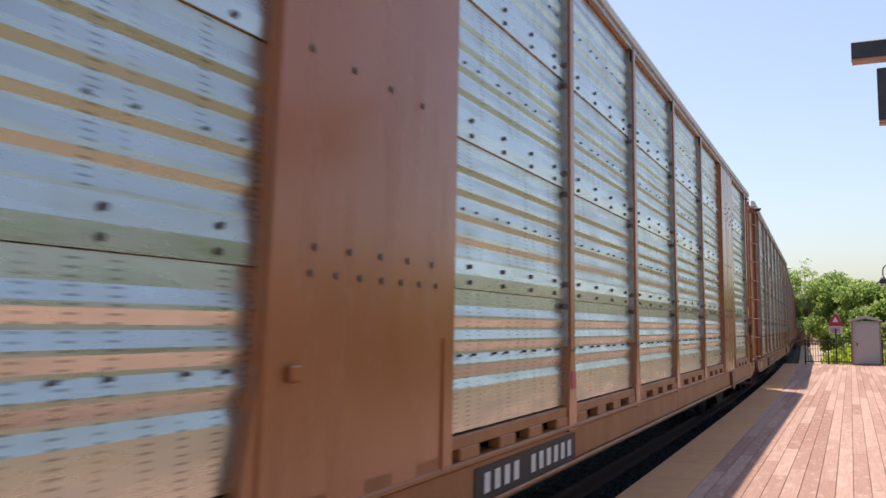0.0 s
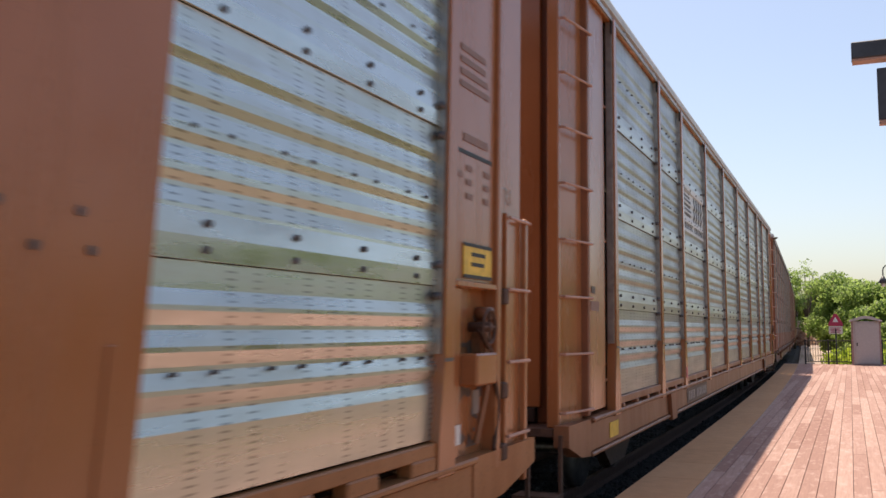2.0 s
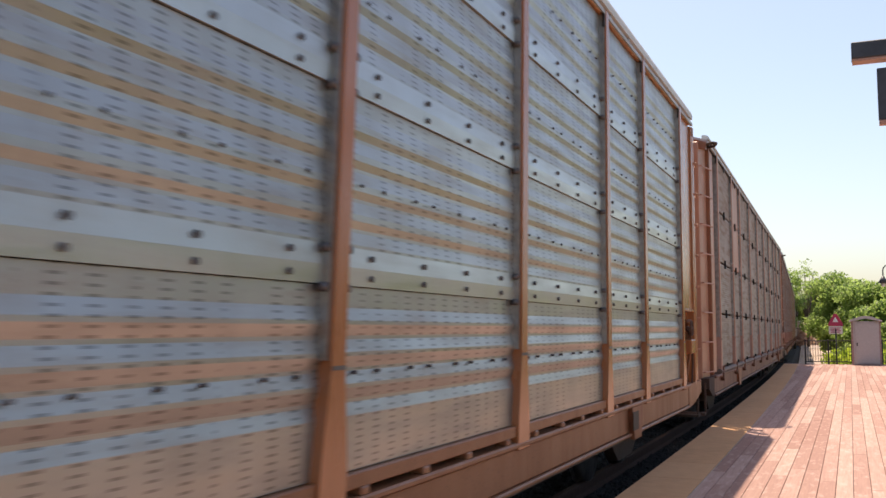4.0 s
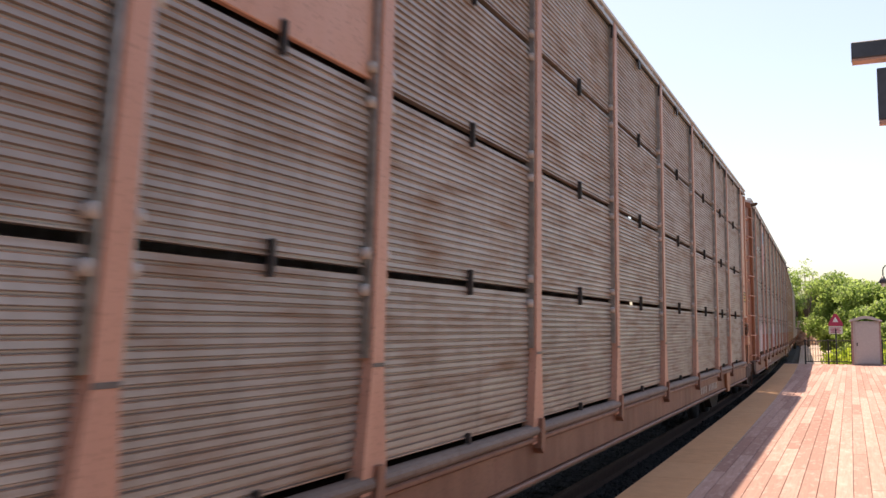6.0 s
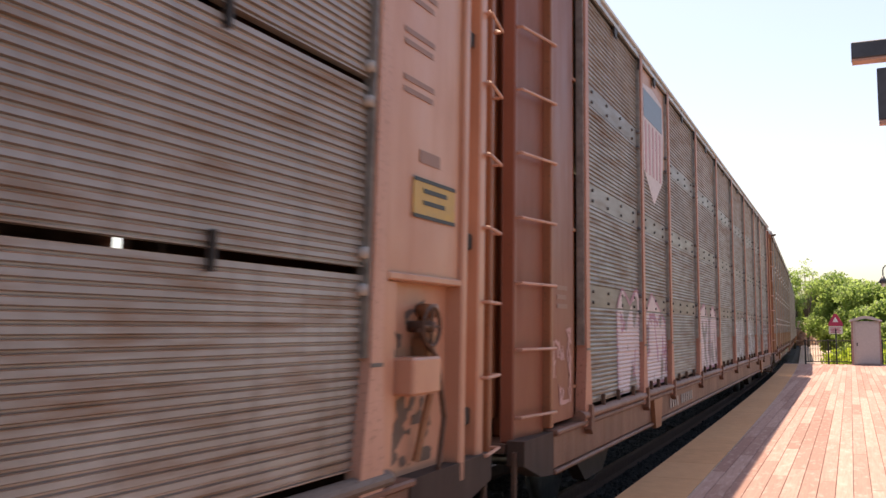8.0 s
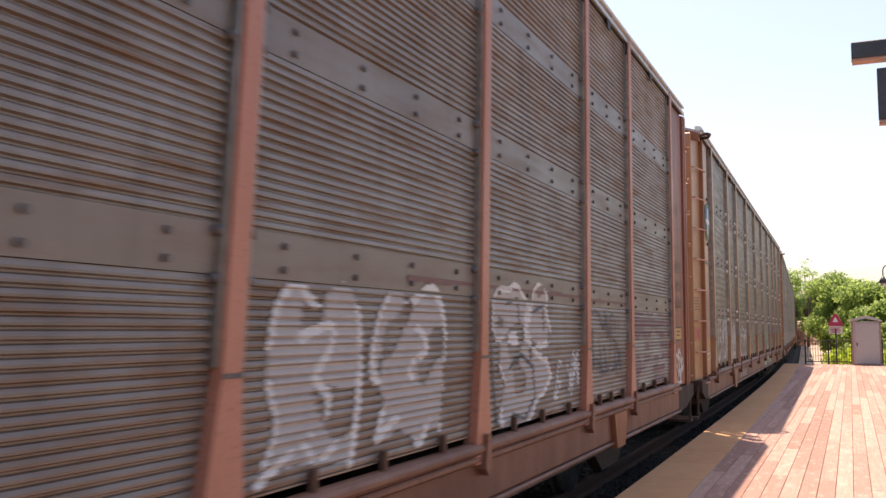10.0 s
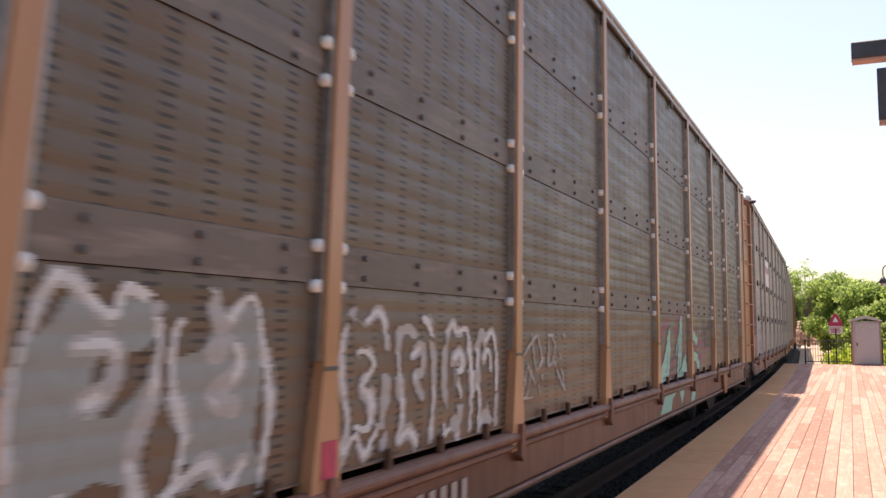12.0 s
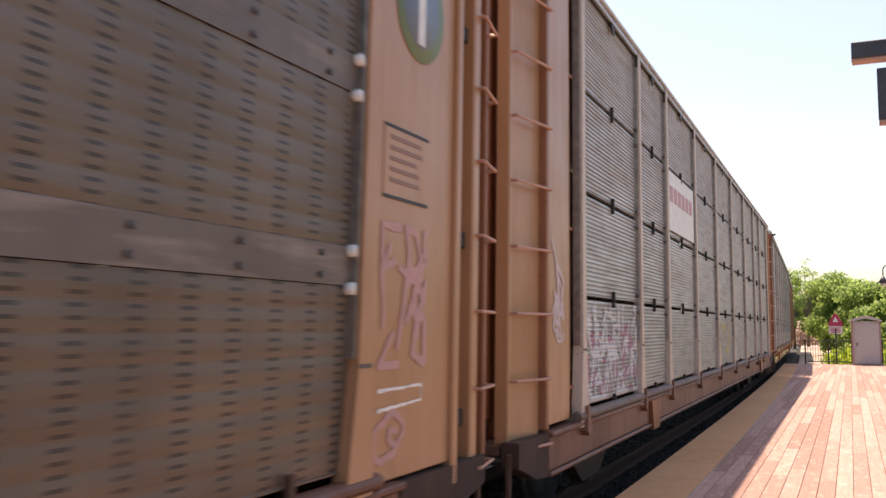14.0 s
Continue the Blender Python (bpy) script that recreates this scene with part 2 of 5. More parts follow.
FENCEBLACK = plain("fence_paint", (0.018, 0.018, 0.02), 0.5)
SIGNRED = plain("sign_red", (0.46, 0.03, 0.09), 0.45)
CANOPY = plain("charcoal_paint", (0.045, 0.05, 0.06), 0.5)


# ---- mesh helpers ----
def mesh_of(name, bm, *mats):
    me = bpy.data.meshes.new(name)
    bmesh.ops.recalc_face_normals(bm, faces=bm.faces)
    bm.to_mesh(me)
    bm.free()
    for m in mats:
        me.materials.append(m)
    return me


def part(name, bm, mat, parent=None, label="", place=None):
    """One bmesh (or finished mesh) as one object, under its thing where one is given."""
    if isinstance(bm, bmesh.types.BMesh):
        bm = mesh_of(name, bm, *(mat if isinstance(mat, (list, tuple)) else [mat]))
    ob = new(name, bm)
    ob.parent = parent
    if place is not None:
        ob.matrix_basis = place
    if label:
        ob["label"] = label
    return ob


def thing(name, label, category, m=None, group="", kind=""):
    ob = new(name)
    ob.empty_display_size = 0.3
    if m is not None:
        ob.matrix_basis = m
    return tagged(ob, label, category, group, kind)


def box(bm, x0, x1, y0, y1, z0, z1, bevel=0.0, slot=0):
    vs = [bm.verts.new((x, y, z)) for x in (x0, x1) for y in (y0, y1) for z in (z0, z1)]
    fs = [bm.faces.new([vs[i] for i in q]) for q in ((0, 1, 3, 2), (4, 6, 7, 5), (0, 4, 5, 1), (2, 3, 7, 6), (0, 2, 6, 4), (1, 5, 7, 3))]
    for f in fs:
        f.material_index = slot
    if bevel:
        es = list({e for f in fs for e in f.edges})
        bmesh.ops.bevel(bm, geom=es, offset=bevel, segments=1, affect="EDGES")
    return bm


def boxed(*args, **kw):
    return box(bmesh.new(), *args, **kw)


def prism(bm, poly, axis, a, b, slot=0):
    """Extrude a closed outline along an axis; poly's pairs are the two other axes, in order."""
    def at(p, w):
        v = list(p)
        v.insert(axis, w)
        return v
    lo = [bm.verts.new(at(p, a)) for p in poly]
    hi = [bm.verts.new(at(p, b)) for p in poly]
    n = len(poly)
    fs = [bm.faces.new(lo), bm.faces.new(hi[::-1])]
    for i in range(n):
        fs.append(bm.faces.new((lo[i], hi[i], hi[(i + 1) % n], lo[(i + 1) % n])))
    for f in fs:
        f.material_index = slot
    return bm


def rod(bm, p, q, r, sides=6, r2=None, slot=0):
    p, q = Vector(p), Vector(q)
    d = (q - p).normalized()
    u = d.orthogonal().normalized()
    w = d.cross(u)
    rings = []
    for c, rr in ((p, r), (q, r if r2 is None else r2)):
        rings.append([bm.verts.new(c + (u * math.cos(k * 2 * math.pi / sides) + w * math.sin(k * 2 * math.pi / sides)) * rr) for k in range(sides)])
    fs = [bm.faces.new(rings[0][::-1]), bm.faces.new(rings[1])]
    for k in range(sides):
        fs.append(bm.faces.new((rings[0][k], rings[0][(k + 1) % sides], rings[1][(k + 1) % sides], rings[1][k])))
    for f in fs:
        f.material_index = slot
        f.smooth = sides > 6
    return bm


# ---- the train ----
CAR_PITCH = 28.55
FIRST_CENTRE = 13.40     # centre of the first car at 0 s
POSTS = (-12.08, -9.24, -7.22, -4.36, -1.45, 1.45, 4.36, 7.22, 9.24, 12.08)
SIDE = 1.50              # half width to the screen sheets
EAVE = 5.42              # height above the rail
SEAMS = (2.215, 3.26, 4.305)
WHEEL = 0.457


def run(t):
    """How far the train has come after t seconds."""
    return 9.662 * t - 0.0155 * ((t - 7.0) ** 2 - 49.0) + 0.33 * max(0.0, 1.0 - t / 0.5)


def on_track(y):
    """Point and heading on the track's centre line at the distance y along it."""
    if y <= BEND_Y:
        return TRACK_X, y, 0.0
    a = (min(y, BEND_END) - BEND_Y) / BEND_R
    past = max(0.0, y - BEND_END)
    return TRACK_X - BEND_R * (1 - math.cos(a)) - past * math.sin(a), BEND_Y + BEND_R * math.sin(a) + past * math.cos(a), a


def car_pose(centre):
    """A car rides on its two trucks, 10 m to either side of its middle."""
    xa, ya, _ = on_track(centre - 10.0)
    xb, yb, _ = on_track(centre + 10.0)
    return pose((xa + xb) / 2, (ya + yb) / 2, RAIL, 0, 0, math.degrees(math.atan2(-(xb - xa), yb - ya)))


MESHES = {}


def shared(key, make):
    if key not in MESHES:
        MESHES[key] = make()
    return MESHES[key]


def deep(style):
    """Styles with broad pressed grooves; the first car's sheets sit a little higher."""
    return style in ("deep", "deep_high")


def rows_of(style):
    if style == "fine":
        return ((1.17, 2.195), (2.24, 3.25), (3.30, 4.295), (4.345, 5.36))
    if deep(style):
        up = 0.05 if style == "deep_high" else 0.0
        return ((1.17 + up, 2.128 + up), (2.132 + up, 3.168 + up), (3.172 + up, 4.208 + up), (4.212 + up, 5.36))
    return ((1.17, 2.128), (2.132, 3.173), (3.177, 4.218), (4.222, 5.36))


def ribs(style, row):
    """The sheet's cross profile: (height, how far it stands out), from its lower edge up."""
    z0, z1 = row
    h = z1 - z0
    if deep(style):
        # an upright lap with a crease above it, then pressed grooves between broad flats
        first = z0 < 1.5
        low, n, pitch, d = (0.285, 3, 0.165, 0.0095) if first else (0.223, 4, 0.165, 0.0065)
        pts = [(0, d), (0.012, d)] if first else [(0, d + 0.007), (0.098, d + 0.011), (0.102, d + 0.0105), (0.204, d)]
        for k in range(n + 1):
            z = low + k * pitch
            pts += [(z, d), (z + 0.40 * pitch, -d)]
            if k < n:
                pts += [(z + 0.52 * pitch, -d), (z + (0.87 if first else 0.78) * pitch, d)]
        return [(z0 + z, x) for z, x in pts + [(h, -d)]]
    elif style == "band":
        # a broad lap below, then close narrow ribs
        low, high, n, d = 0.215, 0.004, 18, 0.016
        if z0 < 1.5:
            low, n = 0.01, 21
        pts = [(0, 0.012), (low, 0.012)]
        shape = ((0.10, 0.0), (0.26, 0.0), (0.40, d), (0.62, d), (0.96, d * 0.55))
    elif style == "wave":
        low, high, n, d = 0.205, 0.004, 7, 0.005
        if z0 < 1.5:
            low, n = 0.01, 8
        pts = [(0, 0.010), (low, 0.010)]
        shape = ((0.05, 0.0), (0.3, d * 0.75), (0.5, d), (0.7, d * 0.75), (0.97, 0.0))
    else:
        low, high, n, d = 0.004, 0.004, 22, 0.013
        pts = [(0, d)]
        shape = ((0.08, d), (0.16, 0.0), (0.34, 0.0), (0.46, d), (0.98, d * 0.72))
    pitch = (h - low - high) / n
    for k in range(n):
        pts += [(low + (k + f) * pitch, x) for f, x in shape]
    pts += [(h - high + 0.002, pts[-1][1]), (h, pts[-1][1])]
    return [(z0 + z, x) for z, x in pts]


def stands_out(style, z):
    """How far the sheet stands out at a height."""
    for row in rows_of(style):
        if row[0] <= z <= row[1]:
            pts = ribs(style, row)
            return float(np.interp(z, [p[0] for p in pts], [p[1] for p in pts]))
    return None


def screen_mesh(style, width, row, mats):
    """One screen sheet of a bay: ribs run along the car, with flat bands and bolts at its edges."""
    def make():
        z0, z1 = row
        h = z1 - z0
        outline = [(SIDE + x, z) for z, x in ribs(style, row)] + [(SIDE - 0.04, z1), (SIDE - 0.04, z0)]
        bm = bmesh.new()
        prism(bm, outline, 1, -width / 2, width / 2)
        if len(mats) > 2:
            for f in bm.faces:
                zs = [v.co.z for v in f.verts]
                if max(zs) < z0 + 0.22 and z0 > 1.5 and min(v.co.x for v in f.verts) > SIDE - 0.02:
                    f.material_index = 2
        if style != "fine" and z0 > 1.5:
            m = 4 if width > 2.4 else 3
            for zz in (z0 + 0.045, z0 + 0.155):
                for k in range(m):
                    y = -width / 2 + width * (k + 0.5) / m
                    rod(bm, (SIDE - 0.01, y, zz), (SIDE + 0.030, y, zz), 0.017, 6, slot=1)
        if deep(style):
            m = 4 if width > 2.4 else 3
            for k in range(2 * m):
                y = -width / 2 + width * (k + 0.5 + 0.12 * (-1) ** k) / (2 * m)
                rod(bm, (SIDE - 0.02, y, z0 + h * 0.53), (SIDE + 0.020, y, z0 + h * 0.53), 0.010, 5, slot=1)
        return mesh_of("screen_panel", bm, *mats)
    return shared(("screen", style, round(width, 2), row, mats[0].name), make)


def post_mesh(mat, w=0.135):
    """A side post, flared at its foot into a gusset, with a weld seam where the flare starts."""
    def make():
        bm = bmesh.new()
        o = SIDE + 0.02
        prof = [(-w, 0.98), (w, 0.98), (w * 0.96, 1.20), (w * 0.5, 1.72), (w * 0.48, EAVE), (-w * 0.48, EAVE), (-w * 0.5, 1.72), (-w * 0.96, 1.20)]
        prism(bm, prof, 0, o - 0.05, o + 0.05)
        bmesh.ops.bevel(bm, geom=bm.edges[:], offset=0.008, segments=1, affect="EDGES")
        box(bm, o + 0.045, o + 0.054, -w * 0.5, w * 0.5, 1.70, 1.722, slot=1)
        for sy in (-1, 1):
            box(bm, o - 0.04, o + 0.03, *sorted((sy * w * 0.46, sy * w * 0.74)), 1.75, EAVE - 0.06, slot=2)
        return mesh_of("side_post", bm, mat, BOLT, STEEL)
    return shared(("post", mat.name), make)


def spray(car, style, mat, test, y0, y1, z0, z1, label, lift=0.004, cell=0.016):
    """Spray paint that lies on the ribs of the sheets, wherever test(y, z) holds."""
    zs = np.arange(z0, z1, cell * 0.8)
    outs = [stands_out(style, z) if style != "flat" else 0.012 for z in zs]
    ys = np.arange(y0, y1, cell)
    verts, faces = [], []
    for j in range(len(zs) - 1):
        if outs[j] is None or outs[j + 1] is None:
            continue
        zc = (zs[j] + zs[j + 1]) / 2
        run_start = None
        for i in range(len(ys)):
            yc = ys[i] + cell / 2
            on = i < len(ys) - 1 and test(yc, zc) and (style == "flat" or min(abs(yc - p) for p in POSTS) > 0.10)
            if on and run_start is None:
                run_start = ys[i]
            if not on and run_start is not None:
                n = len(verts)
                verts += [(SIDE + outs[j] + lift, run_start, zs[j]), (SIDE + outs[j] + lift, ys[i], zs[j]), (SIDE + outs[j + 1] + lift, ys[i], zs[j + 1]), (SIDE + outs[j + 1] + lift, run_start, zs[j + 1])]
                faces.append((n, n + 1, n + 2, n + 3))
                run_start = None
    me = bpy.data.meshes.new("graffiti")
    me.from_pydata(verts, [], faces)
    me.materials.append(mat)
    return tagged(part("graffiti", me, None, car, label), kind="stuff")


def near_lines(lines, width):
    """A test for being near any of some polylines."""
    segs = np.array([(*p, *q) for ln in lines for p, q in zip(ln, ln[1:])])

    def test(y, z):
        d = segs[:, 2:] - segs[:, :2]
        t = np.clip(((y - segs[:, 0]) * d[:, 0] + (z - segs[:, 1]) * d[:, 1]) / (np.einsum("ij,ij->i", d, d) + 1e-9), 0, 1)
        e = np.hypot(segs[:, 0] + t * d[:, 0] - y, segs[:, 1] + t * d[:, 1] - z)
        return e.min() < width * (0.75 + 0.5 * noise.noise((y * 3, z * 3, 1.7)))
    return test


def in_shape(*shapes):
    """A test for being inside any of some outlines."""
    def test(y, z):
        for s in shapes:
            hit = False
            for (ya, za), (yb, zb) in zip(s, s[1:] + s[:1]):
                if (za > z) != (zb > z) and y < (yb - ya) * (z - za) / (zb - za) + ya:
                    hit = not hit
            if hit:
                return True
        return False
    return test


def bubble(y, z, w, h, seed, hole=True):
    """The outline of one fat illegible sprayed form, with a small loop inside."""
    rng = random.Random(seed)
    n = 18
    ph, k = rng.uniform(0, 6), rng.choice((2, 3))
    ring = []
    for i in range(n + 1):
        a = 2 * math.pi * (i % n) / n
        r = 1 + 0.20 * math.sin(k * a + ph) + 0.10 * math.sin(5 * a + ph)
        ring.append((y + w * r * math.cos(a), z + h * r * math.sin(a)))
    out = [ring]
    if hole:
        out.append([(y + w * 0.3 * math.cos(a) + 0.05, z + h * 0.28 * math.sin(a) + rng.uniform(-0.02, 0.02)) for a in np.linspace(0, 5.2, 9)])
    return out


def throw_up(y, z, w, h, seed):
    """Loose strokes of one tall sprayed form, open below: an uneven double arch with hooks inside."""
    rng = random.Random(seed)
    j = lambda a: a + rng.uniform(-0.09, 0.09)
    arch = [(-0.9, -1.0), (-1.0, -0.2), (-0.85, 0.6), (-0.5, 1.0), (0.1, 0.8), (0.45, 1.0), (0.9, 0.75), (1.0, 0.1), (0.75, -0.5), (0.9, -0.95)]
    if rng.random() < 0.5:
        arch = [(-a, b) for a, b in arch]
    hook = [(-0.25, 0.45), (0.2, 0.5), (0.35, 0.15), (-0.1, 0.0), (0.3, -0.25), (0.15, -0.7), (-0.35, -0.55)]
    foot = [(-0.9, -1.0), (-0.3, -0.75), (0.1, -1.0), (0.5, -0.8), (0.9, -0.95)]
    cut = rng.randint(3, 7)
    out = []
    for ln in (arch, hook[:cut], foot[:rng.randint(2, 5)]):
        pts = [(y + w * j(a), z + h * j(b)) for a, b in ln]
        fine = []
        for k in range(len(pts) - 1):
            p0, p1, p2, p3 = pts[max(k - 1, 0)], pts[k], pts[k + 1], pts[min(k + 2, len(pts) - 1)]
            for u in (0.0, 0.25, 0.5, 0.75):
                fine.append(tuple(0.5 * (2 * b1 + (b2 - b0) * u + (2 * b0 - 5 * b1 + 4 * b2 - b3) * u * u + (3 * b1 - b0 - 3 * b2 + b3) * u ** 3) for b0, b1, b2, b3 in zip(p0, p1, p2, p3)))
        out.append(fine + [pts[-1]])
    return out


def misted(test, keep=-0.25, f=5.0):
    """Thin, broken paint: part of the strokes has worn away."""
    return lambda y, z: noise.noise((y * f, z * f * 1.3, 6.6)) > keep and test(y, z)


def scribble(y0, y1, z0, z1, n, seed):
    rng = random.Random(seed)
    out = []
    for k in range(n):
        y = y0 + (y1 - y0) * (k + 0.5) / n
        z = rng.uniform(z0 + 0.1, z1 - 0.1)
        ln = [(y, z)]
        for _ in range(rng.randint(3, 6)):
            y2 = min(y1, max(y0, ln[-1][0] + rng.uniform(-0.2, 0.25)))
            z2 = min(z1, max(z0, ln[-1][1] + rng.uniform(-0.35, 0.35)))
            ln.append((y2, z2))
        out.append(ln)
    return out


def build_car(style, screen, body, post, sill, label, plates=False, clips=None, top_plate=None, band=None, brake=False, door=None, gate=False, backed=False, rung_low=1.13, trail_low=1.02):
    car = thing("autorack_car", label, "rail car", group="cars of the train")
    bays = list(zip(POSTS[:-1], POSTS[1:]))
    L0, L1 = -13.95, 13.95
    # side sill, deck, far wall
    S0, S1 = -13.15, 12.62
    bm = boxed(SIDE - 0.10, SIDE + 0.03, S0, S1, 0.70, 1.0, bevel=0.02)
    part("side_sill", bm, sill, car)
    part("top_flange", boxed(SIDE - 0.12, SIDE + 0.075, S0, S1, 0.995, 1.04, bevel=0.012), sill, car)
    part("bottom_flange", boxed(SIDE - 0.11, SIDE + 0.06, S0, S1, 0.665, 0.705, bevel=0.012), sill, car)
    # oily end sills, cut up towards the couplers
    for a, b in ((S0 - 0.003, L0), (S1 + 0.003, L1)):
        part("end_sill", prism(bmesh.new(), [(a, 0.67), (a, 1.03), (b, 1.03), (b, 0.84), (a + 0.45 * (b - a), 0.70)], 0, SIDE - 0.11, SIDE + 0.035), sill if deep(style) else GRIME, car, "grimy end sill cut up towards the coupler")
    if deep(style):
        # pierced curb: solid blocks with drain slots between them
        hw = 0.17 if plates else 0.045
        blk = shared(("curb", sill.name), lambda: mesh_of("curb_block", boxed(SIDE - 0.04, SIDE + 0.06, -hw, hw, 1.035, 1.125 if plates else 1.085, bevel=0.01), sill))
        for a, b in bays:
            n = 4 if b - a > 2.4 else 3
            for k in range(n):
                part("curb_block", blk, None, car, place=pose(0, a + (b - a) * (k + 0.5) / n + 0.04 * (k % 2), 0))
        part("curb_rail", boxed(SIDE - 0.03, SIDE + 0.05, -12.2, 12.2, 1.12 if plates else 1.08, 1.205 if plates else 1.165, bevel=0.008), sill, car)
    else:
        # rounded lower rail with an open slot above it
        bm = bmesh.new()
        prism(bm, [(SIDE - 0.08, 1.04)] + [(SIDE + 0.02 + 0.075 * math.sin(x), 1.085 - 0.05 * math.cos(x)) for x in np.linspace(0, math.pi, 8)], 1, -12.3, 12.3)
        part("lower_rail", bm, RAILGRIME if style == "fine" else sill, car)
        for a, b in bays:
            brace = shared(("brace", sill.name), lambda: mesh_of("brace", prism(bmesh.new(), [(-0.06, 0.95), (0.0, 0.90), (0.06, 0.95), (0.03, 1.18), (-0.03, 1.18)], 0, SIDE + 0.03, SIDE + 0.105), sill))
            part("brace", brace, None, car, place=pose(0, a + 0.02, 0))
    part("far_sill", boxed(-SIDE - 0.03, -SIDE + 0.10, L0, L1, 0.70, 1.05, bevel=0.015), sill, car)
    part("deck", boxed(-SIDE + 0.105, SIDE - 0.125, L0, L1, 0.93, 1.0), RUSTSTEEL, car)
    part("centre_sill", boxed(-0.25, 0.25, L0 + 0.2, L1 - 0.2, 0.55, 0.925), RUSTSTEEL, car)
    part("far_wall", boxed(-SIDE - 0.02, -SIDE + 0.02, -13.3, 13.3, 1.055, EAVE - 0.1), screen, car)
    bm = bmesh.new()
    rod(bm, (SIDE - 0.10, -8.5, 0.60), (SIDE - 0.10, 8.5, 0.60), 0.022, 6)
    for y in (-8, -4, 0, 4, 8):
        box(bm, SIDE - 0.115, SIDE - 0.085, y - 0.02, y + 0.02, 0.58, 0.69)
    part("brake_pipe", bm, RAILGRIME, car)
    for s in (-1, 1):
        part("jacking_pad", prism(bmesh.new(), [(s * 8.5 - 0.30, 1.0), (s * 8.5 + 0.30, 1.0), (s * 8.5 + 0.19, 0.63), (s * 8.5 - 0.19, 0.63)], 0, SIDE + 0.032, SIDE + 0.085), REDBROWN, car)
    # gently arched roof in ribbed sheets, with a lip along the eaves
    arc = [(x, EAVE + 0.28 * (1 - (x / 1.56) ** 2)) for x in (-1.56, -1.3, -0.9, -0.45, 0, 0.45, 0.9, 1.3, 1.56)]
    bm = bmesh.new()
    prism(bm, arc + [(x, z - 0.05) for x, z in arc[::-1]], 1, -13.62, 13.42)
    for k in range(29):
        y = -13.35 + k * 0.945
        prism(bm, [(x, z + 0.035) for x, z in arc] + [(x, z - 0.01) for x, z in arc[::-1]], 1, y - 0.03, y + 0.03)
    part("roof", bm, ROOFGREY, car)
    for s in (-1, 1):
        y0, y1 = (13.44, 13.58) if s > 0 else (-13.76, -13.64)
        part("roof_end", prism(bmesh.new(), [(x * 0.99, z - 0.06) for x, z in arc] + [(x * 0.99, z - 0.20) for x, z in arc[::-1]], 1, y0, y1), REDBROWN, car)
    part("eave_rail", boxed(SIDE - 0.06, SIDE + 0.035, -13.3, 13.3, EAVE - 0.05, EAVE + 0.035, bevel=0.01), body if deep(style) else DARKSTEEL, car)
    lip = 0.20 if deep(style) else 0.12
    edge = [(SIDE - 0.06, EAVE + 0.037), (SIDE + 0.075, EAVE + 0.037), (SIDE + 0.078, EAVE + lip * 0.55), (SIDE + 0.055, EAVE + lip * 0.85), (SIDE + 0.01, EAVE + lip), (SIDE - 0.06, EAVE + lip)]
    part("roof_edge", prism(bmesh.new(), edge, 1, -13.5, 13.3), ROOFPALE, car, "pale grey rolled roof edge")
    tab = shared("eave_tab", lambda: mesh_of("eave_tab", prism(bmesh.new(), [(-0.10, EAVE + 0.02), (0.10, EAVE + 0.02), (0.05, EAVE - 0.16), (-0.05, EAVE - 0.16)], 0, SIDE + 0.036, SIDE + 0.055), DARKSTEEL))
    if not deep(style):
        for a, b in bays:
            part("eave_tab", tab, None, car, place=pose(0, (a + b) / 2, 0))
    hook = shared("post_hook", lambda: mesh_of("post_hook", prism(bmesh.new(), [(-0.16, EAVE + 0.0), (-0.06, EAVE + 0.0), (-0.055, EAVE - 0.09), (-0.09, EAVE - 0.20), (-0.12, EAVE - 0.20), (-0.10, EAVE - 0.07)], 0, SIDE + 0.036, SIDE + 0.06), DARKSTEEL))
    for y in POSTS:
        part("post_hook", hook, None, car, place=pose(0, y, 0))
    # posts and screens
    for y in POSTS:
        if plates and abs(abs(y) - 8.23) < 1.1:
            continue
        part("side_post", post_mesh(post), None, car, place=pose(0, y, 0))
    for a, b in bays:
        w, mid = b - a - 0.13, (a + b) / 2
        if plates and w < 2.2:
            y0, y1 = a - 0.12, b + 0.05
            bm = boxed(SIDE - 0.05, SIDE + 0.06, y0, y1, 0.99, EAVE - 0.055, bevel=0.014)
            box(bm, SIDE + 0.055, SIDE + 0.085, y0, y0 + 0.10, 1.0, EAVE - 0.06, bevel=0.008)
            prism(bm, [(y0 + 0.01, 1.80), (y0 - 0.10, 1.25), (y0 - 0.13, 0.99), (y0 + 0.01, 0.99)], 0, SIDE - 0.01, SIDE + 0.07)
            box(bm, SIDE + 0.06, SIDE + 0.10, y0 + 0.2, y0 + 0.29, 1.66, 1.74, bevel=0.01)
            box(bm, SIDE + 0.055, SIDE + 0.075, y1 - 0.2, y1 - 0.17, 1.0, 1.85, bevel=0.006)
            for zz, m in ((2.30, 5), (2.17, 7), (3.27, 4), (4.62, 3), (4.50, 4), (4.38, 4), (4.26, 3)):
                for k in range(m):
                    yy = y0 + 0.3 + (y1 - y0 - 0.45) * (k + 0.3 * (m % 2)) / m + (0.5 if zz > 4 else 0)
                    rod(bm, (SIDE + 0.05, yy, zz - (0.04 * k if zz > 4 else 0)), (SIDE + 0.070, yy, zz - (0.04 * k if zz > 4 else 0)), 0.019, 6, slot=1)
            part("side_plate", bm, [body, BOLT], car, "smooth brown steel plate")
            continue
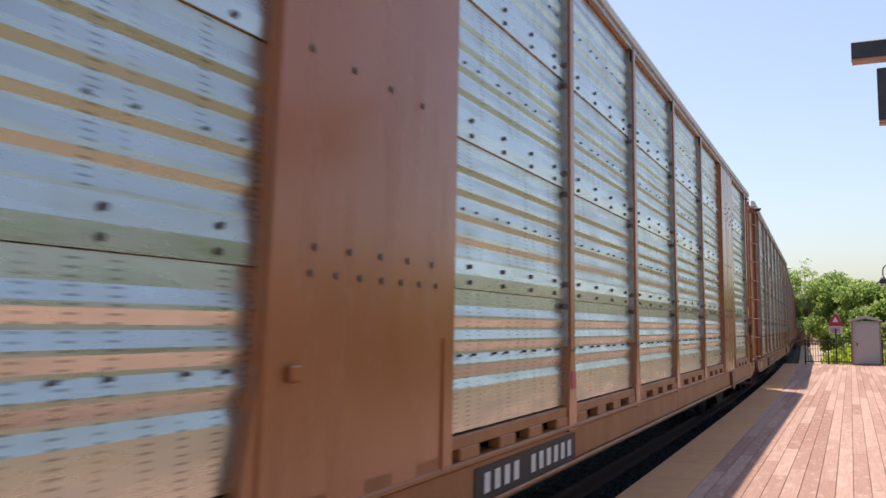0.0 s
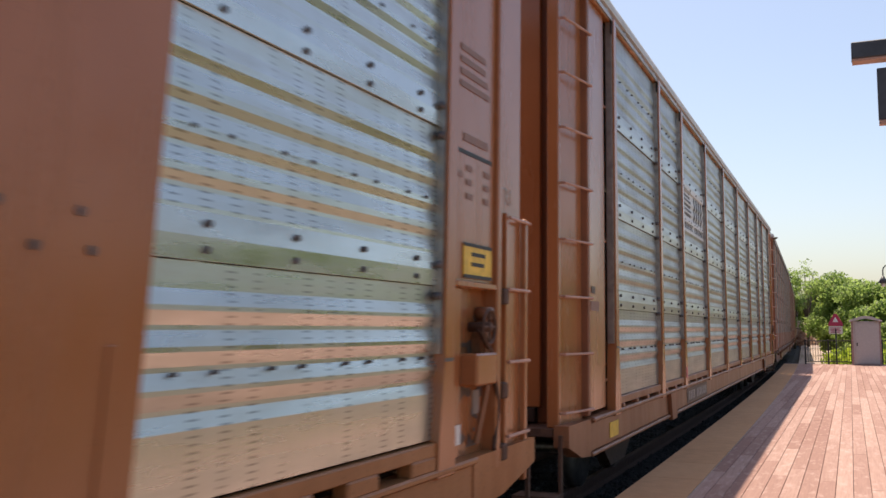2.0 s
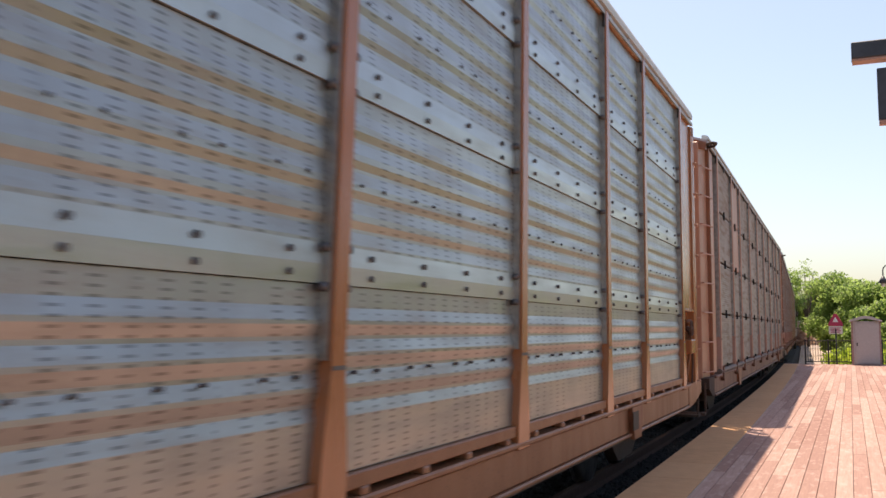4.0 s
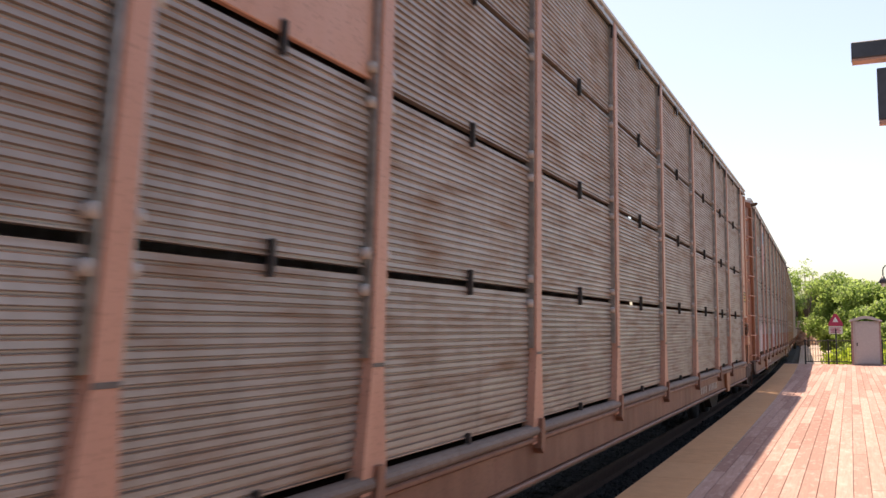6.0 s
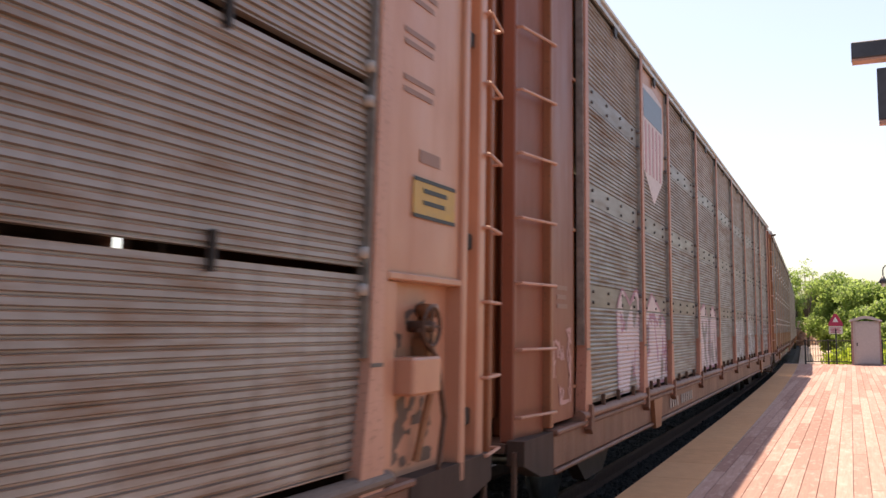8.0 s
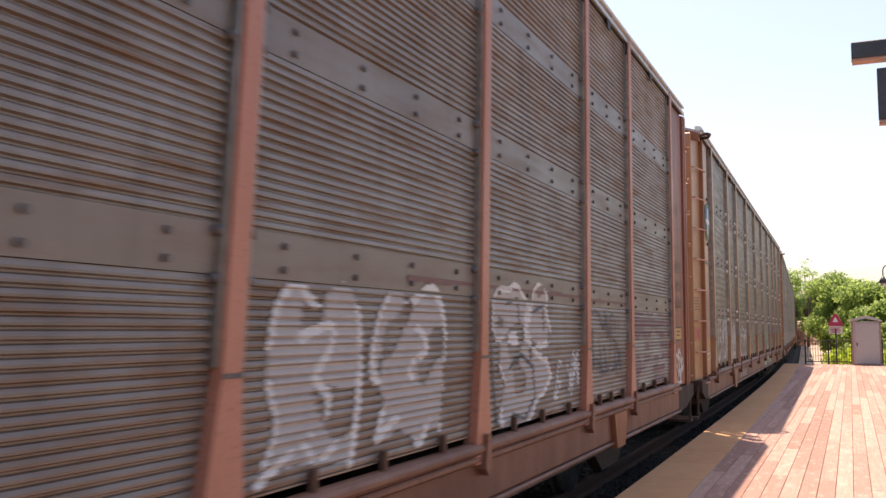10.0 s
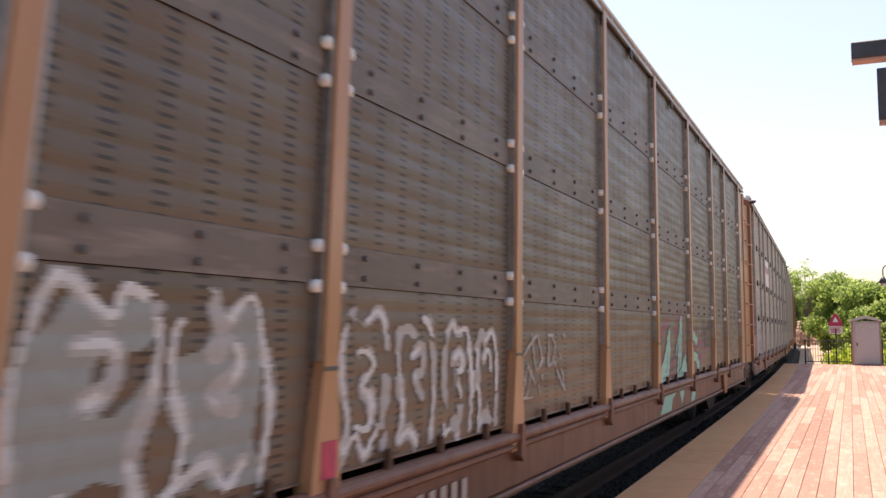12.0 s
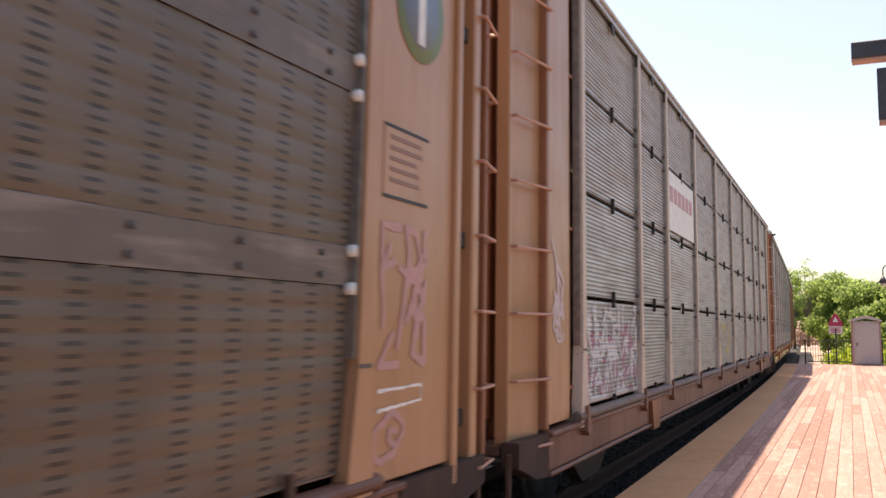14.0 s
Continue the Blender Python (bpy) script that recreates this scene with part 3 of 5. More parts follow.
        for row in rows_of(style):
            if top_plate and mid < -8 and w < 2.2 and row[0] > 3.2:
                part("screen_plate", boxed(SIDE - 0.03, SIDE + 0.012, a + 0.065, b - 0.065, row[0], row[1] + 0.03, bevel=0.006), top_plate, car, "smooth pink-tinted steel plate")
                continue
            part("screen_panel", screen_mesh(style, w, row, (screen, BOLT) + ((band,) if band else ())), None, car, place=pose(0, mid, 0))
        if style == "fine":
            for z in (1.12, 2.23, 3.275, 4.32):
                clip = shared(("hook", z), lambda: mesh_of("clip", boxed(SIDE + 0.005, SIDE + 0.045, -0.013, 0.013, z - 0.09, z + 0.085, bevel=0.004), DARKSTEEL))
                part("clip", clip, None, car, place=pose(0, mid, 0))
        elif not deep(style):
            for f in (0.25, 0.5, 0.78):
                clip = shared(("hook", style), lambda: mesh_of("clip", boxed(SIDE + 0.02, SIDE + 0.06, -0.022, 0.022, 1.03, 1.24, bevel=0.006), RUSTSTEEL))
                part("clip", clip, None, car, place=pose(0, a + (b - a) * f, 0))
    bolt = clips or BOLT
    nut = shared(("nut", bolt.name), lambda: mesh_of("bolt", rod(bmesh.new(), (SIDE - 0.01, 0, 0), (SIDE + 0.05, 0, 0), 0.034 if clips else 0.024, 7), bolt))
    for y in POSTS:
        if plates and abs(abs(y) - 8.23) < 1.1:
            continue
        for z in SEAMS:
            for s in (-1, 1):
                if abs(y) > 12 and s * y > 0:
                    continue
                for dz in (-0.10, 0.10):
                    part("bolt", nut, None, car, place=pose(0, y + s * 0.115, z + dz))
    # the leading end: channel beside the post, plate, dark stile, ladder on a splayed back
    # inner: a darker brown puts the shade of gap and recesses into the paint
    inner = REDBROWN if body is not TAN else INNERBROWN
    top = EAVE - 0.06
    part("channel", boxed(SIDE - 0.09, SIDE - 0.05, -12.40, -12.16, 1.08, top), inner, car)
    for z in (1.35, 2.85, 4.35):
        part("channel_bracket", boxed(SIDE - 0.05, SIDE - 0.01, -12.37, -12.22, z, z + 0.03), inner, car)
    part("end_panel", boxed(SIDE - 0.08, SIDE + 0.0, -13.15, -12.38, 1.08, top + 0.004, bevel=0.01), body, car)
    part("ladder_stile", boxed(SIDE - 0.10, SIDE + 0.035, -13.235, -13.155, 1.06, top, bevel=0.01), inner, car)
    part("ladder_back", prism(bmesh.new(), [(SIDE - 0.17, -13.797), (SIDE - 0.11, -13.797), (SIDE - 0.035, -13.24), (SIDE - 0.09, -13.24)], 2, 1.03, top), body, car)
    part("corner_stile", boxed(SIDE - 0.20, SIDE - 0.085, -13.87, -13.80, 1.0, top, bevel=0.012), body, car)

    def rung_mesh(p, q, out):
        """A round rung bent back at both ends to its stiles."""
        bm = rod(bmesh.new(), (p[0] + out, p[1], 0), (q[0] + out, q[1], 0), 0.013, 6)
        rod(bm, (p[0] + out, p[1], 0), (p[0] - 0.06, p[1], 0), 0.013, 6)
        rod(bm, (q[0] + out, q[1], 0), (q[0] - 0.04, q[1], 0), 0.013, 6)
        return mesh_of("rung", bm, PINKTAN)
    rung = shared("rung", lambda: rung_mesh((SIDE - 0.09, -13.82), (SIDE + 0.02, -13.19), 0.05))
    for k in range(8):
        z = rung_low + k * 0.54
        if z < top:
            part("rung", rung, None, car, place=pose(0, 0, z))
    # the trailing end: framed plate, then a gate or a set-back ladder
    last = 13.05 if gate else 13.36
    if brake:
        part("end_panel", boxed(SIDE - 0.08, SIDE + 0.0, 12.16, last, 2.19, top + 0.005, bevel=0.01), body, car)
        part("recess_back", boxed(SIDE - 0.14, SIDE - 0.082, 12.16, last, 1.02, 2.30), body, car, "grimy panel behind the hand brake")
        part("recess_jamb", boxed(SIDE - 0.081, SIDE + 0.0, 12.16, 12.44, 1.05, 2.188, bevel=0.01), body, car)
    else:
        part("end_panel", boxed(SIDE - 0.08, SIDE + 0.0, 12.16, last, 1.05, top + 0.005, bevel=0.01), body, car)
    part("panel_flange", boxed(SIDE - 0.02, SIDE + 0.03, 12.17, 12.27, 1.05, top, bevel=0.012), body, car)
    part("stiffener", boxed(SIDE - 0.12, SIDE + 0.035, last, last + 0.09, 0.9, top, bevel=0.012), body, car)
    if brake:
        part("cross_bar", boxed(SIDE + 0.001, SIDE + 0.03, 12.28, last - 0.003, 2.19, 2.235, bevel=0.008), body, car)
    if gate:
        part("outer_panel", boxed(SIDE - 0.09, SIDE - 0.03, last + 0.093, 13.74, 1.0, top, bevel=0.01), body, car)
    else:
        if backed:
            part("recess_panel", boxed(SIDE - 0.24, SIDE - 0.19, 13.46, 13.74, 1.0, top), body, car)
        for z in (1.30, 2.53, 4.03):
            part("latch", boxed(SIDE - 0.19, SIDE - 0.05, 13.56, 13.743, z - 0.06, z + 0.06, bevel=0.012), DARKSTEEL, car, "dark steel latch")
        part("ladder_stile", boxed(SIDE - 0.12, SIDE + 0.0, 13.745, 13.87, 0.95, top, bevel=0.012), body, car)
        if backed:
            part("ladder_back", prism(bmesh.new(), [(SIDE - 0.20, 13.873), (SIDE - 0.15, 13.873), (SIDE - 0.25, 14.24), (SIDE - 0.30, 14.24)], 2, 1.0, top), inner, car)
        part("ladder_stile", boxed(SIDE - 0.30, SIDE - 0.10, 14.245, 14.31, 0.95, top, bevel=0.012), inner, car)
        rung2 = shared("rung2", lambda: rung_mesh((SIDE - 0.01, 13.82), (SIDE - 0.09, 14.28), 0.06))
        for k in range(8):
            z = trail_low + k * 0.54
            if z < top:
                part("rung", rung2, None, car, place=pose(0, 0, z))
    # a bent handhold at the leading corner of the roof
    bm = bmesh.new()
    pts = [(SIDE - 0.02, -13.25, EAVE - 0.08), (SIDE + 0.15, -13.30, EAVE - 0.06), (SIDE + 0.20, -13.48, EAVE - 0.05), (SIDE + 0.15, -13.66, EAVE - 0.07), (SIDE - 0.04, -13.72, EAVE - 0.12)]
    for p, q in zip(pts, pts[1:]):
        rod(bm, p, q, 0.03, 7)
    part("roof_handhold", bm, GRIME, car, "dark bent pipe handhold")
    if brake:
        bm = rod(bmesh.new(), (SIDE - 0.085, 12.78, 1.92), (SIDE + 0.09, 12.78, 1.92), 0.035, 8)
        wheel = part("hand_brake", bm, RUSTSTEEL, car)
        # rim of the brake wheel: a closed ring of square section
        bm = bmesh.new()
        ring = []
        for k in range(16):
            c, d = math.cos(k * math.pi / 8), math.sin(k * math.pi / 8)
            ring.append([bm.verts.new((SIDE + x, 12.78 + r * c, 1.92 + r * d)) for x, r in ((0.061, 0.12), (0.075, 0.134), (0.089, 0.12), (0.075, 0.106))])
        for k in range(16):
            p, q = ring[k], ring[(k + 1) % 16]
            for i in range(4):
                bm.faces.new((p[i], q[i], q[(i + 1) % 4], p[(i + 1) % 4]))
        part("rim", bm, RUSTSTEEL, wheel)
        for k in range(4):
            part("spoke", rod(bmesh.new(), (SIDE + 0.075, 12.78, 1.92), (SIDE + 0.075, 12.78 + 0.12 * math.cos(k * math.pi / 2), 1.92 + 0.12 * math.sin(k * math.pi / 2)), 0.010, 5), RUSTSTEEL, wheel)
        part("brake_box", boxed(SIDE - 0.08, SIDE + 0.12, 12.446, 12.84, 1.52, 1.74, bevel=0.015), body, car)
        part("brake_chain", rod(rod(rod(bmesh.new(), (SIDE + 0.0, 12.86, 1.9), (SIDE + 0.02, 12.92, 1.55), 0.03, 6), (SIDE + 0.02, 12.92, 1.55), (SIDE - 0.04, 12.84, 1.1), 0.026, 6), (SIDE - 0.07, 12.90, 2.02), (SIDE + 0.05, 12.90, 2.02), 0.045, 8), SILLBROWN, car)
        part("bell_crank", prism(bmesh.new(), [(12.84, 1.58), (13.0, 1.66), (13.02, 1.86), (12.92, 1.98), (12.82, 1.84)], 0, SIDE - 0.08, SIDE + 0.0), SILLBROWN, car)
        bm = bmesh.new()
        pts = [(SIDE + 0.03, 12.7, 1.9), (SIDE + 0.04, 12.95, 1.72), (SIDE + 0.03, 13.1, 1.35), (SIDE + 0.02, 13.05, 1.05), (SIDE - 0.02, 13.2, 0.7)]
        for p, q in zip(pts, pts[1:]):
            rod(bm, p, q, 0.018, 6)
        part("brake_rod", bm, RUSTSTEEL, car)
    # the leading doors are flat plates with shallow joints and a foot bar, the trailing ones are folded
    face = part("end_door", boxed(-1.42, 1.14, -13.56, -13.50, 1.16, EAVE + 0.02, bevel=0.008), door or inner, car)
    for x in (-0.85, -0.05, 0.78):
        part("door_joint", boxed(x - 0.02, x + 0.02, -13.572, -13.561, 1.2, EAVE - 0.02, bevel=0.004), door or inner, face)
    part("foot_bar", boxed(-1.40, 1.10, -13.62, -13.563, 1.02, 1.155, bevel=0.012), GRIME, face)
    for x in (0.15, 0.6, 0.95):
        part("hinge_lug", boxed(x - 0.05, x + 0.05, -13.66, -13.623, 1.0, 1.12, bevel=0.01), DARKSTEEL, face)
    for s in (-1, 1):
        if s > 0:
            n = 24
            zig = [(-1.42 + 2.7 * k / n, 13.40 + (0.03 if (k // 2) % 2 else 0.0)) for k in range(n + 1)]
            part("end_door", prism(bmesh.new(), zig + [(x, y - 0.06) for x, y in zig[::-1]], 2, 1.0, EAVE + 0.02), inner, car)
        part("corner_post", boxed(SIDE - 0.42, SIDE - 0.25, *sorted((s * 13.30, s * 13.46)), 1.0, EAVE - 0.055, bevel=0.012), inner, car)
        part("end_step", boxed(SIDE - 0.42, SIDE - 0.02, *sorted((s * 13.96, s * 14.2)), 0.40, 0.44), RUSTSTEEL, car)
        part("step_hanger", boxed(SIDE - 0.05, SIDE - 0.02, *sorted((s * 13.965, s * 14.01)), 0.445, 0.95), RUSTSTEEL, car)
        bm = boxed(-0.16, 0.16, *sorted((s * 13.5, s * 14.05)), 0.62, 0.92, bevel=0.03)
        box(bm, -0.24, 0.20, *sorted((s * 13.95, s * 14.265)), 0.64, 0.90, bevel=0.05)
        part("coupler", bm, RUSTSTEEL, car)
        bm = bmesh.new()
        pts = [(0.5, s * 13.9, 0.8), (0.55, s * 14.05, 0.45), (0.5, s * 14.2, 0.35), (0.45, s * 14.27, 0.42)]
        for p, q in zip(pts, pts[1:]):
            rod(bm, p, q, 0.03, 6)
        part("air_hose", bm, BLACK, car)
        truck = part("truck", boxed(-0.95, 0.95, s * 10 - 0.2, s * 10 + 0.2, 0.30, 0.54, bevel=0.04), RUSTSTEEL, car)
        for sx in (-1, 1):
            xx = sx * 1.02
            y = s * 10
            bm = prism(bmesh.new(), [(y - 1.15, 0.42), (y - 0.75, 0.42), (y - 0.4, 0.20), (y + 0.4, 0.20), (y + 0.75, 0.42), (y + 1.15, 0.42), (y + 1.1, 0.56), (y + 0.5, 0.645), (y - 0.5, 0.645), (y - 1.1, 0.56)], 0, xx - 0.07, xx + 0.07)
            part("side_frame", bm, RUSTSTEEL, truck)
        for dy in (-0.89, 0.89):
            def axle():
                bm = bmesh.new()
                rod(bm, (-0.95, 0, 0), (0.95, 0, 0), 0.07, 10)
                for sx in (-1, 1):
                    rod(bm, (sx * 0.72, 0, 0), (sx * 0.84, 0, 0), WHEEL, 24)
                    rod(bm, (sx * 0.69, 0, 0), (sx * 0.72, 0, 0), WHEEL + 0.025, 24)
                return mesh_of("wheelset", bm, STEEL)
            WHEELS.append(part("wheelset", shared("wheelset", axle), None, truck, place=pose(0, s * 10 + dy, WHEEL)))
            WHEELS[-1]["rest"] = s * 10 + dy
    return car


WHEELS = []


def plate(car, name, y0, y1, z0, z1, mat, label="", lift=0.004, thick=0.006, stand=0.0):
    return part(name, boxed(SIDE + stand + lift, SIDE + stand + lift + thick, y0, y1, z0, z1), mat, car, label)


def bars(parent, y0, y1, z0, z1, n, mat, stand=0.0, lift=0.012, gap=0.35, seed=0):
    """Unreadable lettering as plain bars of its size."""
    rng = random.Random(seed)
    h = (z1 - z0) / n
    for k in range(n):
        e = y1 - (y1 - y0) * rng.uniform(0, 0.25)
        part("text_bar", boxed(SIDE + stand + lift, SIDE + stand + lift + 0.003, y0, e, z1 - (k + 1) * h + h * gap, z1 - k * h), mat, parent)


def car_number(car, y0, y1, z0, z1, mat, count, back=None):
    """The car's mark on its sill, as plain upright bars."""
    if back:
        plate(car, "number_plate", y0 - 0.12, y1 + 0.12, z0 - 0.05, z1 + 0.05, back, "black painted number plate", 0.032)
    w = (y1 - y0) / (count + 1)
    for k in range(count + 1):
        if k == 4:
            continue
        part("number_bar", boxed(SIDE + 0.04, SIDE + 0.044, y0 + k * w + w * 0.24, y0 + (k + 1) * w - w * 0.24, z0, z1), mat, car)


def placard(car, y0, y1, z0, z1, mat=None):
    p = plate(car, "placard", y0, y1, z0, z1, mat or YELLOW, "yellow placard with black lettering and borders", 0.004)
    for za, zb in ((z0 - 0.012, z0 + 0.012), (z1 - 0.012, z1 + 0.012)):
        part("border", boxed(SIDE + 0.0105, SIDE + 0.0135, y0, y1, za, zb), BLACK, p)
    bars(p, y0 + 0.14, y1 - 0.12, z0 + 0.03, z1 - 0.05, 2, BLACK, 0.0, 0.011, 0.62, 3)


CARS = [
    build_car("deep_high", BRIGHT, BROWN, BROWN, ORANGE, "autorack rail car with bright galvanised screens and brown plates", plates=True, brake=True, band=BRIGHTBAND, gate=True, door=BROWN),
    build_car("deep", SILVER, BROWN, BROWN, SILLBROWN, "autorack rail car with dull silver perforated screens and brown posts", brake=True, band=SILVERBAND, door=BROWN),
    build_car("fine", TAUPE, PINKDIM, PINKTAN, SILLPINK, "autorack rail car with weathered ribbed screens and pinkish posts", clips=DIMWHITE, top_plate=PINKTAN, brake=True, door=ORANGE),
    build_car("band", MIDSCREEN, MAROON, REDPOST, SILLPINK, "autorack rail car with stained grey screens, covered in graffiti", top_plate=PINKTAN, band=BANDGREY, door=INNERBROWN, rung_low=1.20, trail_low=1.14),
    build_car("wave", BROWNSCREEN, TAN, TAN, SILLPINK, "autorack rail car with dark brown screens and tan posts", clips=WHITE, band=BANDBROWN, backed=True, rung_low=0.97, trail_low=0.95),
    build_car("fine", GREY, TAN, CREAM, SILLPINK, "autorack rail car with grey ribbed screens and cream posts", rung_low=0.95),
    build_car("wave", GREENSCREEN, BROWN, CREAM, BROWN, "autorack rail car with greenish grey screens and pale posts"),
    build_car("deep", SILVER, BROWN, BROWN, BROWN, "autorack rail car at the far end of the train"),
]
CAR_A, CAR_B, CAR_C, CAR_D, CAR_E, CAR_F = CARS[:6]

# first car: number plate, placard, stencils, a red dab on a post, gate ladder on the end plate
car_number(CAR_A, -6.6, -4.3, 0.76, 0.90, WHITE, 10, BLACK)
placard(CAR_A, 12.44, 12.98, 2.27, 2.49)
plate(CAR_A, "stripe", 12.30, 12.98, 3.12, 3.15, BLACK, "dark painted stripe", 0.001, 0.003)
bars(CAR_A, 12.42, 12.98, 3.20, 3.27, 1, FAINT, 0.0, 0.003, 0.2, 5)
for k, (y, z) in enumerate(((12.30, 2.99), (12.48, 3.05), (12.48, 2.95), (12.48, 2.85), (12.82, 3.05), (12.82, 2.95), (12.82, 2.85))):
    bars(CAR_A, y, y + 0.12, z - 0.045, z, 1, FAINT, 0.0, 0.003, 0.1, 40 + k)
bars(CAR_A, 12.35, 12.95, 3.55, 3.9, 4, FAINT, 0.0, 0.003, 0.5, 6)


def lettering(words, y, z, size, mat, parent, stand):
    """Readable painted letters on a car's side."""
    cu = bpy.data.curves.new("lettering", "FONT")
    cu.body, cu.size, cu.extrude = words, size, 0.001
    tmp = bpy.data.objects.new("lettering", cu)
    me = bpy.data.meshes.new_from_object(tmp)
    me.materials.append(mat)
    bpy.data.objects.remove(tmp)
    part("lettering", me, None, parent, "worn white painted letters", Matrix(((0, 0, 1, SIDE + stand), (1, 0, 0, y), (0, 1, 0, z), (0, 0, 0, 1))))


lettering("TRI", 13.24, 2.88, 0.19, DIMWHITE, CAR_A, -0.028)
plate(CAR_A, "tag", 12.86, 12.98, 1.30, 1.47, DIMWHITE, "worn white paper tag", stand=-0.085)
plate(CAR_A, "tag", 12.275, 12.43, 1.14, 1.27, WHITE, "white paper tag")
plate(CAR_A, "paint_mark", -4.42, -4.30, 1.36, 1.52, SIGNRED, "red paint dab", 0.072, 0.003)
for yy in (13.31, 13.77):
    part("gate_stile", boxed(SIDE - 0.03, SIDE + 0.02, yy - 0.03, yy + 0.03, 0.72, 2.80, bevel=0.008), BROWN, CAR_A)
for k in range(4):
    part("gate_rung", rod(bmesh.new(), (SIDE + 0.035, 13.31, 1.10 + k * 0.555), (SIDE + 0.035, 13.80, 1.10 + k * 0.555), 0.014, 6), PINKTAN, CAR_A)
for z in (1.0, 1.45, 2.15):
    part("gate_hinge", boxed(SIDE - 0.02, SIDE + 0.05, 13.16, 13.27, z - 0.06, z + 0.06, bevel=0.012), RUSTSTEEL, CAR_A)

# second car: emblem panel of slanted stripes and dark blocks, lettering as bars
spray(CAR_B, "deep", EMBLEMGREY, in_shape([(-7.1, 3.52), (-4.48, 3.52), (-4.48, 4.30), (-7.1, 4.30)]), -7.12, -4.46, 3.5, 4.32, "pale painted emblem field", 0.003)
stripes = []
for k in range(6):
    z = 4.24 - k * 0.078
    stripes.append([(-6.95 + 0.05 * k, z), (-6.05 + 0.02 * k, z - 0.012), (-6.12 + 0.02 * k, z - 0.055), (-6.90 + 0.05 * k, z - 0.045)])
blocks = [[(y, 3.76), (y + 0.17, 3.76), (y + 0.24, 4.22), (y + 0.07, 4.22)] for y in (-5.72, -5.44, -5.16, -4.88)]
letter_bars = [[(-7.02 + k * 0.18, 3.58), (-6.90 + k * 0.18, 3.58), (-6.90 + k * 0.18, 3.68), (-7.02 + k * 0.18, 3.68)] for k in range(14) if k != 7]
spray(CAR_B, "deep", SPRAYBLACK, in_shape(*stripes, *blocks, *letter_bars), -7.12, -4.46, 3.5, 4.32, "dark stripes and blocks of an emblem", 0.006, 0.012)
car_number(CAR_B, -6.9, -4.8, 0.78, 0.92, DIMWHITE, 11, SMUDGE)
plate(CAR_B, "paint_mark", -7.28, -7.16, 1.15, 1.32, SIGNRED, "red paint dab", 0.072, 0.003)
plate(CAR_B, "sill_tag", -12.35, -11.95, 0.76, 0.92, YELLOW, "yellow tag on the sill", 0.032)
bars(CAR_B, -12.98, -12.82, 2.26, 2.34, 1, SMUDGE, 0.0, 0.003, 0.1, 8)
bars(CAR_B, -13.02, -12.62, 2.08, 2.19, 1, FAINT, 0.0, 0.003, 0.1, 9)
for k in range(5):
    part("text_bar", boxed(0.17, 0.72 - 0.05 * (k % 3), -13.564, -13.561, 2.46 - 0.08 * k, 2.495 - 0.08 * k), FAINT, CAR_B)
plate(CAR_B, "tag", 8.2, 8.5, 0.74, 0.95, BLACK, "black sill tag", 0.09)

# third car: pale stencilled end plate with a placard and a set-back gate
placard(CAR_C, 12.61, 13.26, 2.60, 2.83, OCHRE)
bars(CAR_C, 12.7, 13.05, 2.92, 3.02, 1, FAINT, 0.0, 0.003, 0.2, 9)
for k in range(4):
    bars(CAR_C, 12.45, 12.95, 3.3 + 0.3 * k, 3.45 + 0.3 * k, 2, FAINT, 0.0, 0.003, 0.55, 11 + k)
car_number(CAR_C, 4.8, 7.0, 0.78, 0.90, DIMWHITE, 10)

# fourth car: shield emblem, sprayed forms
shield = part("emblem", prism(bmesh.new(), [(-8.95, 5.15), (-8.25, 5.22), (-7.5, 5.15), (-7.42, 4.7), (-7.55, 4.0), (-8.22, 3.6), (-8.9, 4.0), (-9.02, 4.7)], 0, SIDE + 0.016, SIDE + 0.02), SPRAYPALE, CAR_D, "faded shield-shaped emblem")
part("emblem_top", boxed(SIDE + 0.021, SIDE + 0.024, -8.9, -7.55, 4.72, 5.1), DULLBLUE, shield)
for k in range(5):
    part("stripe", boxed(SIDE + 0.021, SIDE + 0.024, -8.82 + k * 0.26, -8.70 + k * 0.26, 3.98, 4.68), SIGNPINK, shield)
car_number(CAR_D, -7.4, -5.2, 0.78, 0.92, DIMWHITE, 10)
D_FILL = [[(-10.55, 1.15), (-10.6, 2.15), (-10.3, 2.38), (-9.9, 2.2), (-9.5, 2.4), (-9.15, 2.2), (-9.3, 1.15)], [(-8.9, 1.15), (-8.95, 2.1), (-8.5, 2.38), (-8.0, 2.2), (-7.5, 2.0), (-7.4, 1.2)],
          [(-4.0, 1.15), (-4.05, 2.2), (-3.4, 2.36), (-2.9, 2.1), (-2.8, 1.2)], [(-2.6, 1.2), (-2.6, 2.2), (-2.2, 2.35), (-1.7, 2.15), (-1.6, 1.2)]]
wisp = lambda y, z: noise.noise((y * 4, z * 2.5, 3.1)) > -0.18
fill_d = in_shape(*D_FILL)
spray(CAR_D, "band", SPRAYPALE, lambda y, z: fill_d(y, z) and wisp(y, z), -10.8, -1.4, 1.12, 2.45, "pale pink sprayed graffiti")
spray(CAR_D, "band", SPRAYMAUVE, near_lines([f + f[:1] for f in D_FILL] + scribble(-10.4, -7.5, 1.3, 2.1, 7, 2), 0.03), -10.8, -1.4, 1.12, 2.45, "mauve sprayed outlines", 0.006)
